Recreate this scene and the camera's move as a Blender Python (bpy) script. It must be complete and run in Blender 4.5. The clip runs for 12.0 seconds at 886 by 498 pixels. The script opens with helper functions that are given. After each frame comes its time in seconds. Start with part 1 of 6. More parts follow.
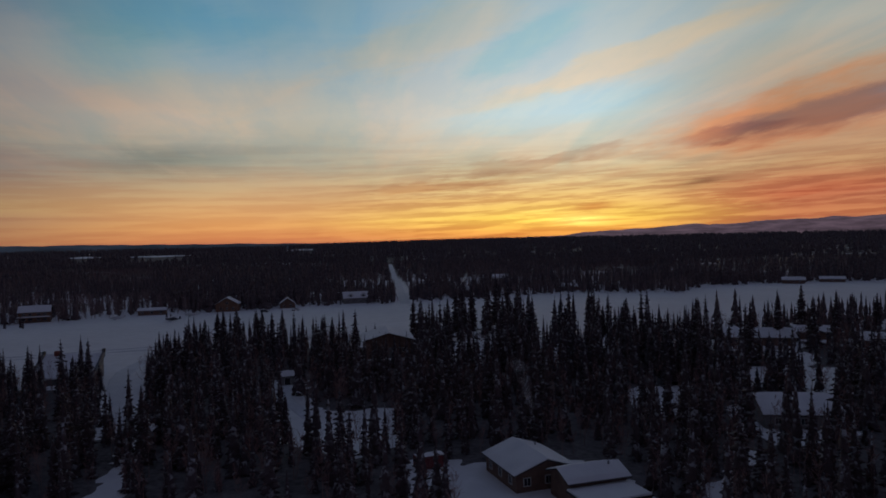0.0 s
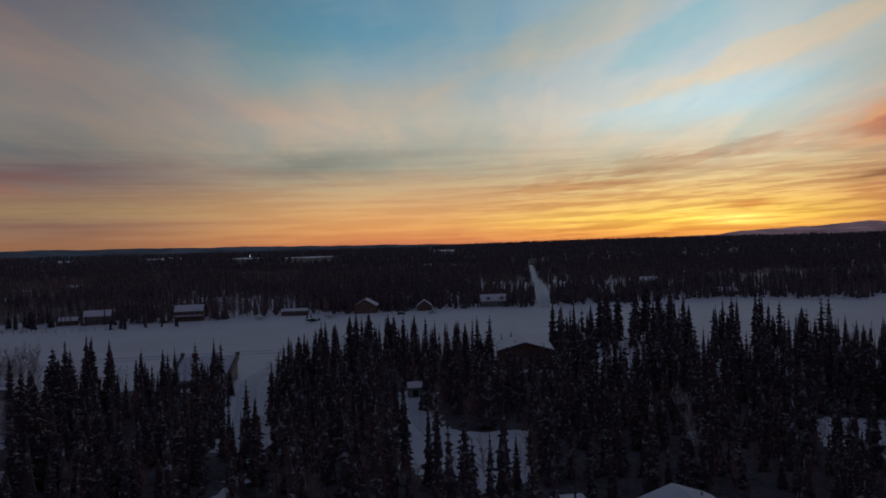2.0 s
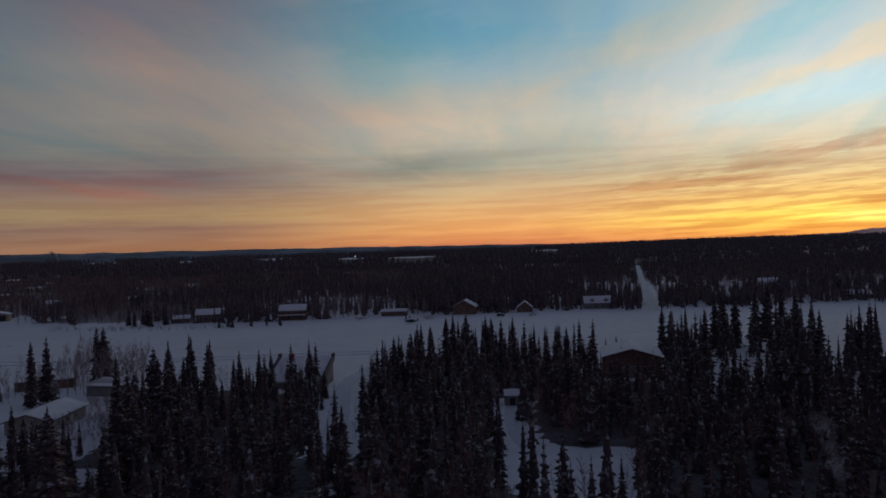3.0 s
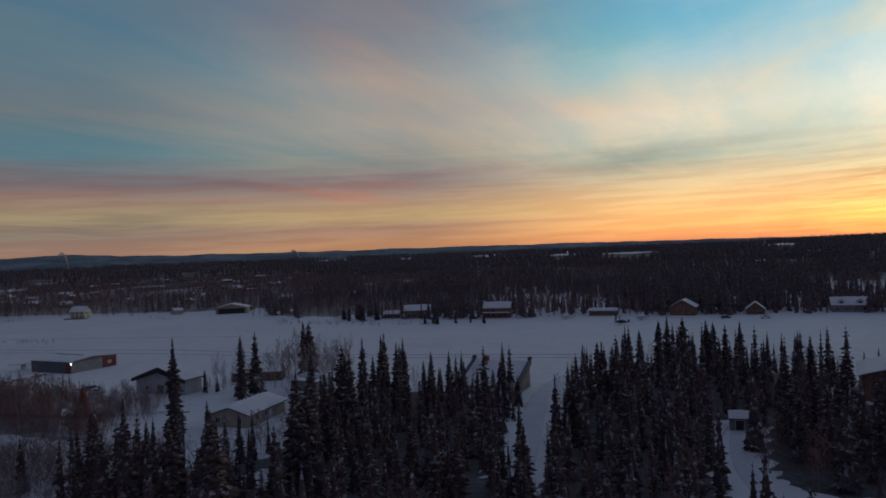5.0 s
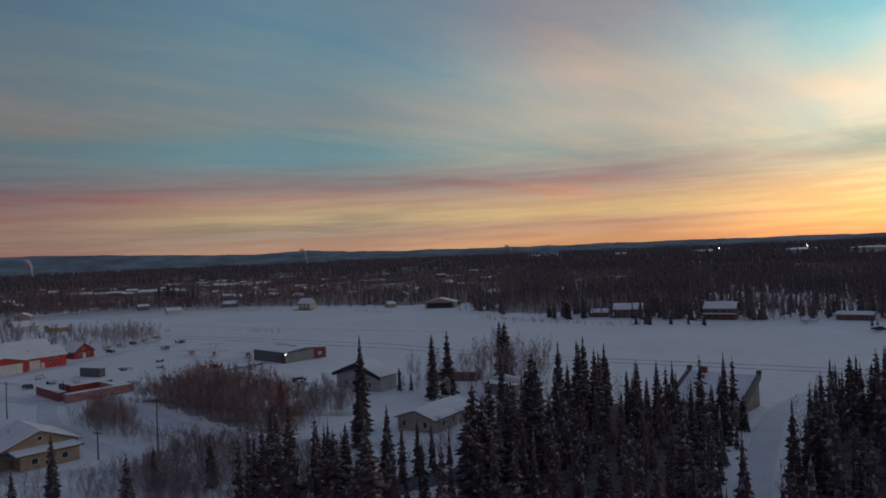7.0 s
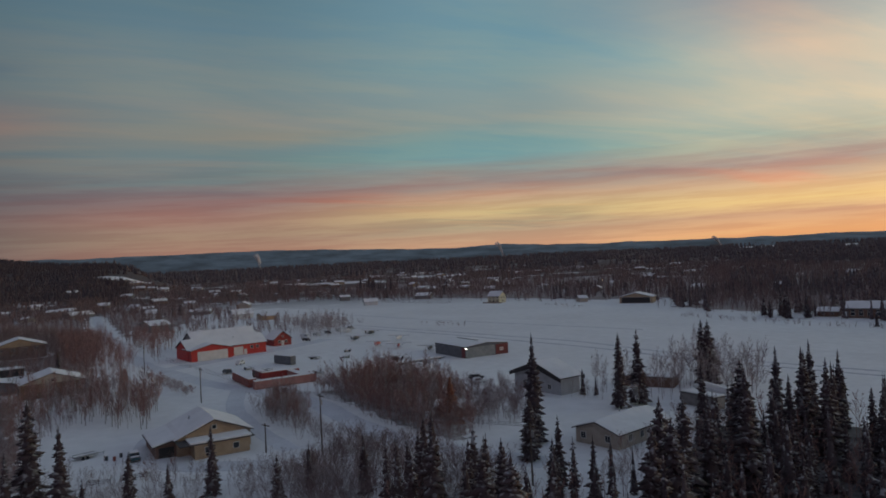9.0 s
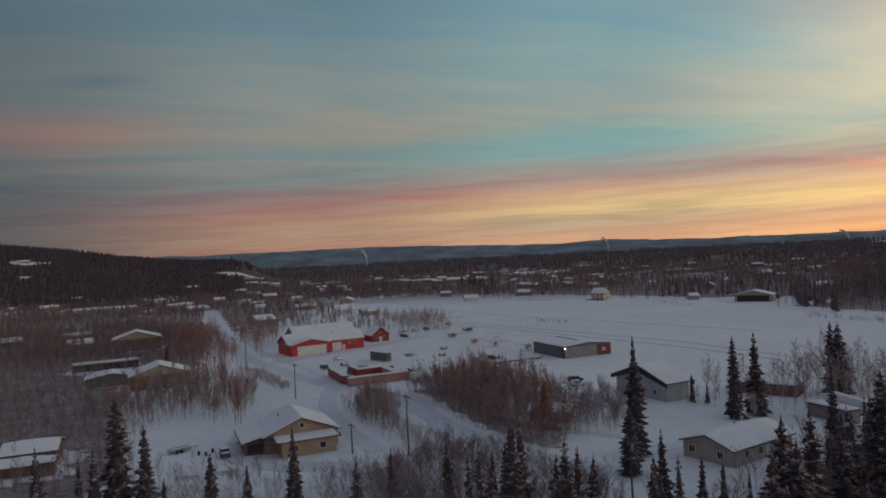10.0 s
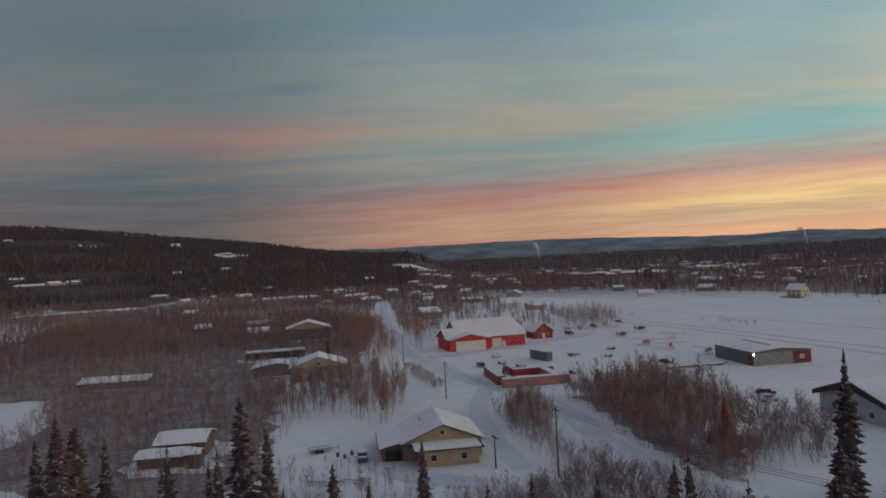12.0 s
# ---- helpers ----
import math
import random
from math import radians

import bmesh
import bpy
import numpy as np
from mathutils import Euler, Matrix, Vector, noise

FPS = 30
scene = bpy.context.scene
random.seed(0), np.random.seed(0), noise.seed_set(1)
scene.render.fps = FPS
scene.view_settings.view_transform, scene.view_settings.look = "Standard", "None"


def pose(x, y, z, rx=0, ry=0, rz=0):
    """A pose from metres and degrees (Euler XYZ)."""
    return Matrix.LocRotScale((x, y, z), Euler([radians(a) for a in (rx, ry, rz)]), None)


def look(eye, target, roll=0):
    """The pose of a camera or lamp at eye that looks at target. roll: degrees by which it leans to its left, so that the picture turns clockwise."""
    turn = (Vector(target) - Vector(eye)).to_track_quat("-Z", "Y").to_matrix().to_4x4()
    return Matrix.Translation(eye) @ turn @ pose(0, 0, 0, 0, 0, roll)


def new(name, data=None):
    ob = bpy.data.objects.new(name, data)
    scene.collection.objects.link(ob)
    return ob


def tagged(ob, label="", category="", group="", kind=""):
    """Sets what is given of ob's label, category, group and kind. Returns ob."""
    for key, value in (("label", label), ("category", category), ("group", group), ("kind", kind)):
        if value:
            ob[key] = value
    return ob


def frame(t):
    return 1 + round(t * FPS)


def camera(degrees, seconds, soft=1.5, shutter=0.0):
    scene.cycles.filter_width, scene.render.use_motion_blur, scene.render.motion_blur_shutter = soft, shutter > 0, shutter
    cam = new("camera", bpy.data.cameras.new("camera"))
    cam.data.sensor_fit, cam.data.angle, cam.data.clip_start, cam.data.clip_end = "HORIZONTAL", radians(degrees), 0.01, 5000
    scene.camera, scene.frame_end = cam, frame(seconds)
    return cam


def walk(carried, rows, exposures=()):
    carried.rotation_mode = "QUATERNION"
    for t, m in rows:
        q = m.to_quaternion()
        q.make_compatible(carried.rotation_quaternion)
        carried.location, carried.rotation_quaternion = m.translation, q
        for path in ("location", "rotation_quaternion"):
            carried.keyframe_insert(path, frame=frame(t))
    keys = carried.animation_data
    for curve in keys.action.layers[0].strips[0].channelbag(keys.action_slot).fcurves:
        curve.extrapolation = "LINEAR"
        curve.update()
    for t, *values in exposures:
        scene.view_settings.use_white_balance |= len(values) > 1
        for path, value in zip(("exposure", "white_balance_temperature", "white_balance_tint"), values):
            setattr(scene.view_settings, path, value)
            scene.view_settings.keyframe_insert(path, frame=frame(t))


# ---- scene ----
# The drone: seconds, metres east, north and up, then degrees of turn to the left, tilt up and lean.
cam = camera(65.04, 12.0, soft=1.75)
FLIGHT = [
    (0, -0.00, -0.00, 40.00, 0.000, -0.737, -1.230),
    (0.5, 0.08, 4.46, 40.06, 1.770, -0.687, -1.242),
    (1, 0.21, 8.98, 40.16, 4.313, -0.636, -1.334),
    (1.5, 0.30, 13.60, 40.26, 7.766, -0.529, -1.394),
    (2, 0.27, 18.22, 40.22, 11.636, -0.421, -1.510),
    (2.5, -0.01, 22.82, 40.21, 15.767, -0.312, -1.619),
    (3, -0.57, 27.41, 40.15, 20.045, -0.189, -1.715),
    (5, -4.65, 45.22, 39.66, 37.528, 0.102, -2.266),
    (5.5, -6.22, 49.34, 39.60, 41.901, 0.159, -2.389),
    (6, -8.11, 53.18, 39.65, 46.245, 0.231, -2.443),
    (6.5, -10.33, 56.72, 39.66, 50.582, 0.324, -2.487),
    (7, -12.79, 60.17, 39.56, 55.005, 0.401, -2.521),
    (9, -26.02, 72.83, 38.32, 71.103, 0.589, -2.794),
    (9.5, -29.46, 75.42, 38.14, 75.339, 0.642, -2.870),
    (10, -33.10, 77.71, 38.09, 79.651, 0.681, -2.930),
    (10.5, -36.93, 79.66, 38.01, 83.986, 0.741, -2.919),
    (11, -40.72, 81.33, 37.91, 88.130, 0.795, -2.928),
    (11.5, -44.57, 82.76, 37.89, 91.210, 0.795, -2.908),
    (12, -48.50, 83.92, 37.86, 93.892, 0.784, -2.929),
]
walk(
    cam,
    [(t, pose(x, y, z, 90 + tilt, 0, turn) @ pose(0, 0, 0, 0, 0, lean)) for t, x, y, z, turn, tilt, lean in FLIGHT],
    exposures=[(0.0, -1.8, 5880, 10), (1.5, -1.8, 5880, 10), (3.0, -1.62, 5900, 8), (5.0, -1.1, 5840, 2), (7.0, -0.68, 6170, 0), (9.0, -0.34, 6740, -5), (12.0, 0.08, 7440, -1)],
)

# ---- node helpers ----
def put(tree, socket, value):
    if isinstance(value, bpy.types.NodeSocket):
        tree.links.new(value, socket)
    else:
        socket.default_value = value


def calc(tree, op, *args):
    node = tree.nodes.new("ShaderNodeMath")
    node.operation = op
    for n, value in enumerate(args):
        put(tree, node.inputs[n], value)
    return node.outputs[0]


def blend(tree, fac, a, b, mode="MIX"):
    node = tree.nodes.new("ShaderNodeMix")
    node.data_type, node.blend_type = "RGBA", mode
    put(tree, node.inputs[0], fac)
    put(tree, node.inputs[6], a)
    put(tree, node.inputs[7], b)
    return node.outputs[2]


def ranged(tree, value, a, b, c=0.0, d=1.0, smooth=False):
    node = tree.nodes.new("ShaderNodeMapRange")
    node.interpolation_type = "SMOOTHSTEP" if smooth else "LINEAR"
    for n, v in enumerate((value, a, b, c, d)):
        put(tree, node.inputs[n], v)
    return node.outputs[0]


def grain(tree, vector, scale, detail=4.0, rough=0.55, colour=False):
    node = tree.nodes.new("ShaderNodeTexNoise")
    if vector is not None:
        put(tree, node.inputs["Vector"], vector)
    node.inputs["Scale"].default_value = scale
    node.inputs["Detail"].default_value = detail
    node.inputs["Roughness"].default_value = rough
    return node.outputs[1 if colour else 0]


def joined(tree, x, y, z=0.0):
    node = tree.nodes.new("ShaderNodeCombineXYZ")
    for n, v in enumerate((x, y, z)):
        put(tree, node.inputs[n], v)
    return node.outputs[0]


def split(tree, vector):
    node = tree.nodes.new("ShaderNodeSeparateXYZ")
    put(tree, node.inputs[0], vector)
    return node.outputs[0], node.outputs[1], node.outputs[2]


# ---- world: a winter dawn sky, sun at the horizon behind thin streaked cloud ----
def glow(r, g, b, stops):
    lin = [((v / 255 + 0.055) / 1.055) ** 2.4 if v > 10 else v / 3294 for v in (r, g, b)]
    return tuple(v / 2**stops for v in lin) + (1.0,)


# Sky by compass: turn to the left of north, stops, then (height in degrees, r, g, b).
SKY_BEHIND = [(0, 136, 106, 120), (6, 142, 114, 130), (13, 130, 118, 142), (22, 116, 118, 145), (30, 117, 120, 145)]
SKY_RIGHT = [(0, 194, 112, 84), (1.5, 219, 136, 86), (3, 212, 131, 91), (5, 212, 163, 112), (7, 206, 163, 123), (9, 199, 167, 135), (12, 199, 180, 154), (15, 189, 189, 175), (20, 153, 170, 169), (30, 58, 66, 88)]
SKY_SUN = [(0, 230, 148, 68), (0.6, 245, 173, 70), (1.6, 260, 220, 89), (3, 235, 190, 103), (5, 212, 185, 132), (7.5, 206, 194, 166), (10, 196, 203, 194), (13, 185, 194, 190), (16, 169, 184, 184), (20, 153, 173, 177), (30, 58, 66, 88)]
SKY_NORTH = [(0, 192, 114, 73), (0.5, 203, 129, 74), (1.5, 212, 149, 84), (3, 201, 152, 97), (4.5, 185, 152, 110), (6.5, 166, 152, 128), (10, 177, 164, 145), (14, 144, 152, 151), (17, 113, 140, 150), (22, 94, 123, 137), (30, 60, 68, 90)]
SKY_NORTHWEST = [(0, 208, 145, 105), (0.6, 215, 155, 110), (2, 192, 146, 120), (3, 215, 176, 125), (4.5, 194, 154, 130), (5.8, 156, 136, 134), (7.5, 165, 160, 150), (10, 180, 171, 161), (14, 184, 169, 160), (18, 150, 143, 149), (30, 80, 83, 104)]
SKY_WEST = [(0, 220, 162, 134), (2, 188, 158, 137), (3.5, 212, 180, 139), (4.8, 199, 160, 141), (5.8, 161, 144, 145), (8, 131, 160, 169), (11, 143, 152, 158), (15, 135, 155, 167), (20, 122, 148, 168), (30, 117, 120, 145)]
SKY_WESTSOUTH = [(0, 179, 129, 121), (0.8, 183, 136, 125), (2.5, 179, 146, 132), (4, 175, 133, 129), (5.2, 156, 126, 132), (6.6, 132, 135, 146), (8.5, 136, 144, 153), (10, 154, 148, 149), (13.5, 135, 146, 157), (18, 121, 140, 159), (22, 110, 133, 152), (30, 123, 127, 153)]
SKY_SOUTHWEST = [(0, 104, 97, 108), (3.5, 101, 99, 111), (6, 96, 103, 118), (8, 110, 113, 126), (10, 127, 118, 129), (13, 111, 120, 134), (18, 100, 118, 136), (30, 123, 127, 153)]
SKY_ROUND = [
    (-180, 0.1, SKY_BEHIND), (-75, -0.5, SKY_BEHIND), (-28, -1.5, SKY_RIGHT), (-11, -1.95, SKY_SUN), (15, -2.08, SKY_NORTH),
    (42, -0.74, SKY_NORTHWEST), (66, -0.28, SKY_WEST), (90, 0.02, SKY_WESTSOUTH), (115, 0.2, SKY_SOUTHWEST), (165, 0.1, SKY_BEHIND),
]
# Clouds: turn, height, half length, half width (degrees), climb to the right, then the tint they give the sky.
CLOUDS_EAST = [
    (-30.0, 3.9, 7.0, 0.9, 0.05, (0.98, 0.76, 0.70)),
    (24.0, 14.5, 4.5, 3.0, 0.1, (0.82, 0.96, 0.95)),
    (30.0, 10.8, 9.0, 1.6, -0.05, (1.10, 0.95, 0.92)),
    (20.5, 6.5, 7.0, 1.0, 0.05, (0.62, 0.70, 0.76)),
    (-20.4, 3.95, 1.5, 0.26, 0.14, (0.52, 0.46, 0.50)),
    (-12.3, 2.4, 1.7, 0.32, 0.05, (0.78, 0.56, 0.58)),
    (-11.3, 1.4, 2.2, 0.45, 0.0, (1.30, 1.36, 1.9)),
]
CLOUDS_WEST = [
    (46.0, 16.5, 5.0, 2.2, -0.35, (1.14, 0.96, 0.92)),
    (52.0, 5.6, 15.0, 0.7, 0.03, (1.06, 0.84, 0.82)),
    (79.0, 5.6, 14.0, 0.7, 0.075, (1.06, 0.83, 0.80)),
    (108.0, 10.3, 9.0, 1.3, 0.08, (1.30, 0.98, 0.92)),
    (76.0, 8.4, 14.0, 0.8, 0.05, (0.94, 1.00, 1.00)),
    (88.0, 7.4, 9.0, 0.5, 0.08, (0.92, 1.00, 1.00)),
    (82.0, 9.6, 9.0, 0.6, 0.04, (1.10, 0.99, 0.93)),
    (57.0, 14.5, 9.0, 1.6, -0.25, (0.80, 0.97, 1.05)),
    (66.0, 2.6, 9.0, 0.45, 0.05, (0.80, 0.88, 0.96)),
    (58.0, 8.6, 9.0, 0.9, -0.1, (0.90, 0.99, 1.00)),
    (105.0, 14.2, 3.0, 0.6, 0.1, (0.80, 0.86, 0.95)),
]
world = bpy.data.worlds.new("dawn_sky")
scene.world = world
world.use_nodes = True
wt = world.node_tree
wt.nodes.clear()
sky_way = wt.nodes.new("ShaderNodeTexCoord").outputs["Generated"]
sx, sy, sz = split(wt, sky_way)
azim = calc(wt, "DEGREES", calc(wt, "ARCTAN2", calc(wt, "MULTIPLY", sx, -1.0), sy))
elev = calc(wt, "DEGREES", calc(wt, "ARCSINE", sz))
# Thin cirrus in long streaks on a flat ceiling.
lift = calc(wt, "ADD", calc(wt, "MAXIMUM", sz, 0.0), 0.07)
along = calc(wt, "DIVIDE", calc(wt, "ADD", calc(wt, "MULTIPLY", sx, -0.148), calc(wt, "MULTIPLY", sy, 0.989)), lift)
across = calc(wt, "DIVIDE", calc(wt, "ADD", calc(wt, "MULTIPLY", sx, 0.989), calc(wt, "MULTIPLY", sy, 0.148)), lift)
bent = grain(wt, joined(wt, calc(wt, "MULTIPLY", along, 0.3), across), 0.7, 2.0, 0.5, True)
bx, by, bz = split(wt, bent)
streak = grain(wt, joined(wt, calc(wt, "ADD", calc(wt, "MULTIPLY", along, 0.22), bx), calc(wt, "ADD", calc(wt, "MULTIPLY", across, 0.75), calc(wt, "MULTIPLY", by, 2.0)), 3.0), 1.5, 8.0, 0.56)
bars = grain(wt, joined(wt, calc(wt, "MULTIPLY", azim, 0.085), calc(wt, "ADD", calc(wt, "MULTIPLY", elev, 1.5), calc(wt, "MULTIPLY", azim, 0.02)), 9.0), 1.0, 8.0, 0.62)
wave_low = grain(wt, joined(wt, calc(wt, "MULTIPLY", azim, 0.16), calc(wt, "ADD", calc(wt, "MULTIPLY", elev, 0.7), calc(wt, "MULTIPLY", azim, 0.12)), 2.0), 1.0, 7.0, 0.6)
turn_w = calc(wt, "ADD", azim, calc(wt, "MULTIPLY", calc(wt, "SUBTRACT", bz, 0.5), 12.0))
rise_w = calc(wt, "ADD", calc(wt, "ADD", elev, calc(wt, "MULTIPLY", calc(wt, "SUBTRACT", bx, 0.5), 3.0)), calc(wt, "MULTIPLY", calc(wt, "SUBTRACT", streak, 0.5), 4.0))
rise_low = calc(wt, "ADD", elev, calc(wt, "MULTIPLY", calc(wt, "SUBTRACT", bars, 0.5), ranged(wt, elev, 0.5, 4.0, 0.2, 1.1)))


def sky_ramp(column, stops):
    node = wt.nodes.new("ShaderNodeValToRGB")
    put(wt, node.inputs[0], calc(wt, "DIVIDE", rise_low, 30.0))
    items = node.color_ramp.elements
    while len(items) < len(column):
        items.new(0.5)
    for item, (deg, r, g, b) in zip(items, column):
        item.position = deg / 30
    for item, (deg, r, g, b) in zip(items, column):
        item.position, item.color = deg / 30, glow(r, g, b, stops)
    return node.outputs[0]


sky = sky_ramp(SKY_ROUND[0][2], SKY_ROUND[0][1])
for (a, *_), (b, stops, column) in zip(SKY_ROUND, SKY_ROUND[1:]):
    sky = blend(wt, ranged(wt, azim, a, b, smooth=True), sky, sky_ramp(column, stops))
# Clouds with firmer outlines.
CLOUDS_FIRM = [
    (-27.0, 9.0, 9.5, 2.4, 0.18, (1.20, 0.72, 0.50)),
    (-29.5, 8.9, 7.5, 1.4, 0.20, (0.52, 0.63, 1.0)),
    (1.5, 16.2, 8.5, 2.3, 0.26, (1.26, 1.01, 0.84)),
    (-7.0, 15.4, 5.5, 1.5, 0.45, (0.80, 0.97, 1.00)),
    (-14.5, 13.7, 11.0, 1.15, 0.26, (1.24, 1.00, 0.80)),
    (-8.0, 10.0, 11.0, 1.5, 0.15, (0.92, 1.04, 1.12)),
    (-8.5, 6.3, 7.5, 0.6, 0.10, (0.82, 0.72, 0.70)),
    (1.0, 4.4, 6.5, 0.6, 0.06, (0.88, 0.76, 0.72)),
    (23.0, 17.2, 10.0, 2.4, -0.08, (0.80, 0.94, 0.97)),
    (19.0, 11.4, 9.0, 1.9, 0.05, (1.12, 1.00, 0.92)),
    (-23.0, 7.6, 4.5, 0.6, 0.12, (0.78, 0.72, 0.80)),
]
puff = grain(wt, joined(wt, calc(wt, "MULTIPLY", azim, 0.10), calc(wt, "ADD", calc(wt, "MULTIPLY", elev, 0.42), calc(wt, "MULTIPLY", azim, 0.09)), 5.0), 1.0, 6.0, 0.6)
gentle = calc(wt, "ADD", elev, calc(wt, "MULTIPLY", calc(wt, "SUBTRACT", wave_low, 0.5), 3.0))
for turn, high, length, width, climb, tint in CLOUDS_FIRM + CLOUDS_EAST + CLOUDS_WEST:
    firm = (turn, high, length, width, climb, tint) in CLOUDS_FIRM
    da = calc(wt, "SUBTRACT", turn_w if length > 4 and not firm else azim, turn)
    de = calc(wt, "SUBTRACT", gentle if firm else rise_w if length > 4 else rise_low, high)
    off = calc(wt, "ADD", de, calc(wt, "MULTIPLY", da, climb))
    u = calc(wt, "POWER", calc(wt, "ABSOLUTE", calc(wt, "DIVIDE", da, length)), 2.0)
    v = calc(wt, "POWER", calc(wt, "ABSOLUTE", calc(wt, "DIVIDE", off, width)), 2.0)
    amount = calc(wt, "EXPONENT", calc(wt, "MULTIPLY", calc(wt, "ADD", u, v), -1.0))
    if firm:
        amount = ranged(wt, calc(wt, "ADD", amount, calc(wt, "MULTIPLY", calc(wt, "SUBTRACT", puff, 0.5), 1.1)), 0.18, 0.78, smooth=True)
    sky = blend(wt, amount, sky, blend(wt, 1.0, sky, (*tint, 1.0), "MULTIPLY"))
high_up = ranged(wt, elev, 3.0, 8.0)
cirrus = ranged(wt, streak, 0.38, 0.62, smooth=True)
veil = blend(wt, cirrus, (0.88, 0.96, 0.98, 1.0), (1.09, 1.02, 0.97, 1.0))
sky = blend(wt, high_up, sky, blend(wt, 1.0, sky, veil, "MULTIPLY"))
low_bars = blend(wt, ranged(wt, bars, 0.40, 0.60, smooth=True), (0.92, 0.87, 0.89, 1.0), (1.04, 1.05, 1.04, 1.0))
sky = blend(wt, ranged(wt, elev, 9.0, 5.0), sky, blend(wt, 1.0, sky, low_bars, "MULTIPLY"))
# Crisp small wisps low over the sunrise.
wisp_at = joined(wt, calc(wt, "MULTIPLY", azim, 0.16), calc(wt, "ADD", calc(wt, "MULTIPLY", elev, 2.6), calc(wt, "MULTIPLY", azim, 0.10)), 4.0)
wisp = grain(wt, wisp_at, 1.0, 9.0, 0.66)
wisps = blend(wt, ranged(wt, wisp, 0.44, 0.56, smooth=True), (0.80, 0.68, 0.70, 1.0), (1.08, 1.08, 1.06, 1.0))
where = calc(wt, "MULTIPLY", ranged(wt, elev, 7.5, 4.0), calc(wt, "MULTIPLY", ranged(wt, azim, 14.0, 0.0), 0.9))
sky = blend(wt, where, sky, blend(wt, 1.0, sky, wisps, "MULTIPLY"))
fleece = grain(wt, joined(wt, calc(wt, "MULTIPLY", along, 0.9), calc(wt, "MULTIPLY", across, 3.0), 7.0), 1.0, 8.0, 0.62)
fleecy = blend(wt, ranged(wt, fleece, 0.40, 0.60, smooth=True), (0.94, 0.97, 1.0, 1.0), (1.05, 1.01, 0.98, 1.0))
sky = blend(wt, ranged(wt, elev, 4.0, 8.0), sky, blend(wt, 1.0, sky, fleecy, "MULTIPLY"))
clear = wt.nodes.new("ShaderNodeTexSky")
clear.sky_type, clear.sun_disc, clear.sun_elevation, clear.sun_rotation = "NISHITA", False, radians(1.0), radians(11.5)
back = wt.nodes.new("ShaderNodeBackground")
put(wt, back.inputs[0], blend(wt, 1.0, sky, blend(wt, 1.0, clear.outputs[0], (0.004, 0.004, 0.004, 1.0), "MULTIPLY"), "ADD"))
back.inputs[1].default_value = 1.0
wt.links.new(back.outputs[0], wt.nodes.new("ShaderNodeOutputWorld").inputs[0])

# The sun stands at the horizon, its light spread wide by cloud.
sun_lamp = new("sun", bpy.data.lights.new("sun", "SUN"))
sun_lamp.data.energy, sun_lamp.data.angle, sun_lamp.data.color = 0.25, radians(12), (1.0, 0.62, 0.34)
sun_lamp.matrix_world = look((204 * 10, 1000 * 10, 420), (0, 0, 0))

# ---- materials ----
def material(name, rough=0.8, metal=0.0):
    mat = bpy.data.materials.new(name)
    mat.use_nodes = True
    tree = mat.node_tree
    shader = tree.nodes["Principled BSDF"]
    shader.inputs["Roughness"].default_value, shader.inputs["Metallic"].default_value = rough, metal
    return mat, tree, shader


def bumped(tree, shader, height, strength=0.3, distance=0.05):
    node = tree.nodes.new("ShaderNodeBump")
    node.inputs["Strength"].default_value, node.inputs["Distance"].default_value = strength, distance
    put(tree, node.inputs["Height"], height)
    tree.links.new(node.outputs[0], shader.inputs["Normal"])


def place(tree):
    return tree.nodes.new("ShaderNodeNewGeometry").outputs["Position"]


def two_tone(name, dark, light, fine, coarse, rough=0.85, metal=0.0, bump=0.2, depth=0.03, stretch=None):
    """A surface whose colour varies at two scales, in metres."""
    mat, tree, shader = material(name, rough, metal)
    spot = tree.nodes.new("ShaderNodeTexCoord").outputs["Object"]
    if stretch:
        node = tree.nodes.new("ShaderNodeMapping")
        node.inputs["Scale"].default_value = stretch
        put(tree, node.inputs[0], spot)
        spot = node.outputs[0]
    small, large = grain(tree, spot, 1 / fine, 5), grain(tree, spot, 1 / coarse, 3)
    mixed = calc(tree, "ADD", calc(tree, "MULTIPLY", small, 0.55), calc(tree, "MULTIPLY", large, 0.45))
    put(tree, shader.inputs["Base Color"], blend(tree, ranged(tree, mixed, 0.32, 0.68), (*dark, 1), (*light, 1)))
    if bump:
        bumped(tree, shader, small, bump, depth)
    return mat


def siding(name, dark, light, pitch=0.2, upright=False, rough=0.7, metal=0.0):
    """Boards or ribbed sheet: a fine relief of lines, with weathering."""
    mat, tree, shader = material(name, rough, metal)
    spot = tree.nodes.new("ShaderNodeTexCoord").outputs["Object"]
    x, y, z = split(tree, spot)
    run = calc(tree, "ADD", x, y) if upright else z
    saw = calc(tree, "FRACT", calc(tree, "DIVIDE", run, pitch))
    dirt = grain(tree, spot, 0.6, 5)
    fine = grain(tree, spot, 7.0, 3)
    tone = blend(tree, ranged(tree, calc(tree, "ADD", calc(tree, "MULTIPLY", dirt, 0.7), calc(tree, "MULTIPLY", fine, 0.3)), 0.35, 0.65), (*dark, 1), (*light, 1))
    put(tree, shader.inputs["Base Color"], tone)
    bumped(tree, shader, saw, 0.6, 0.03)
    return mat


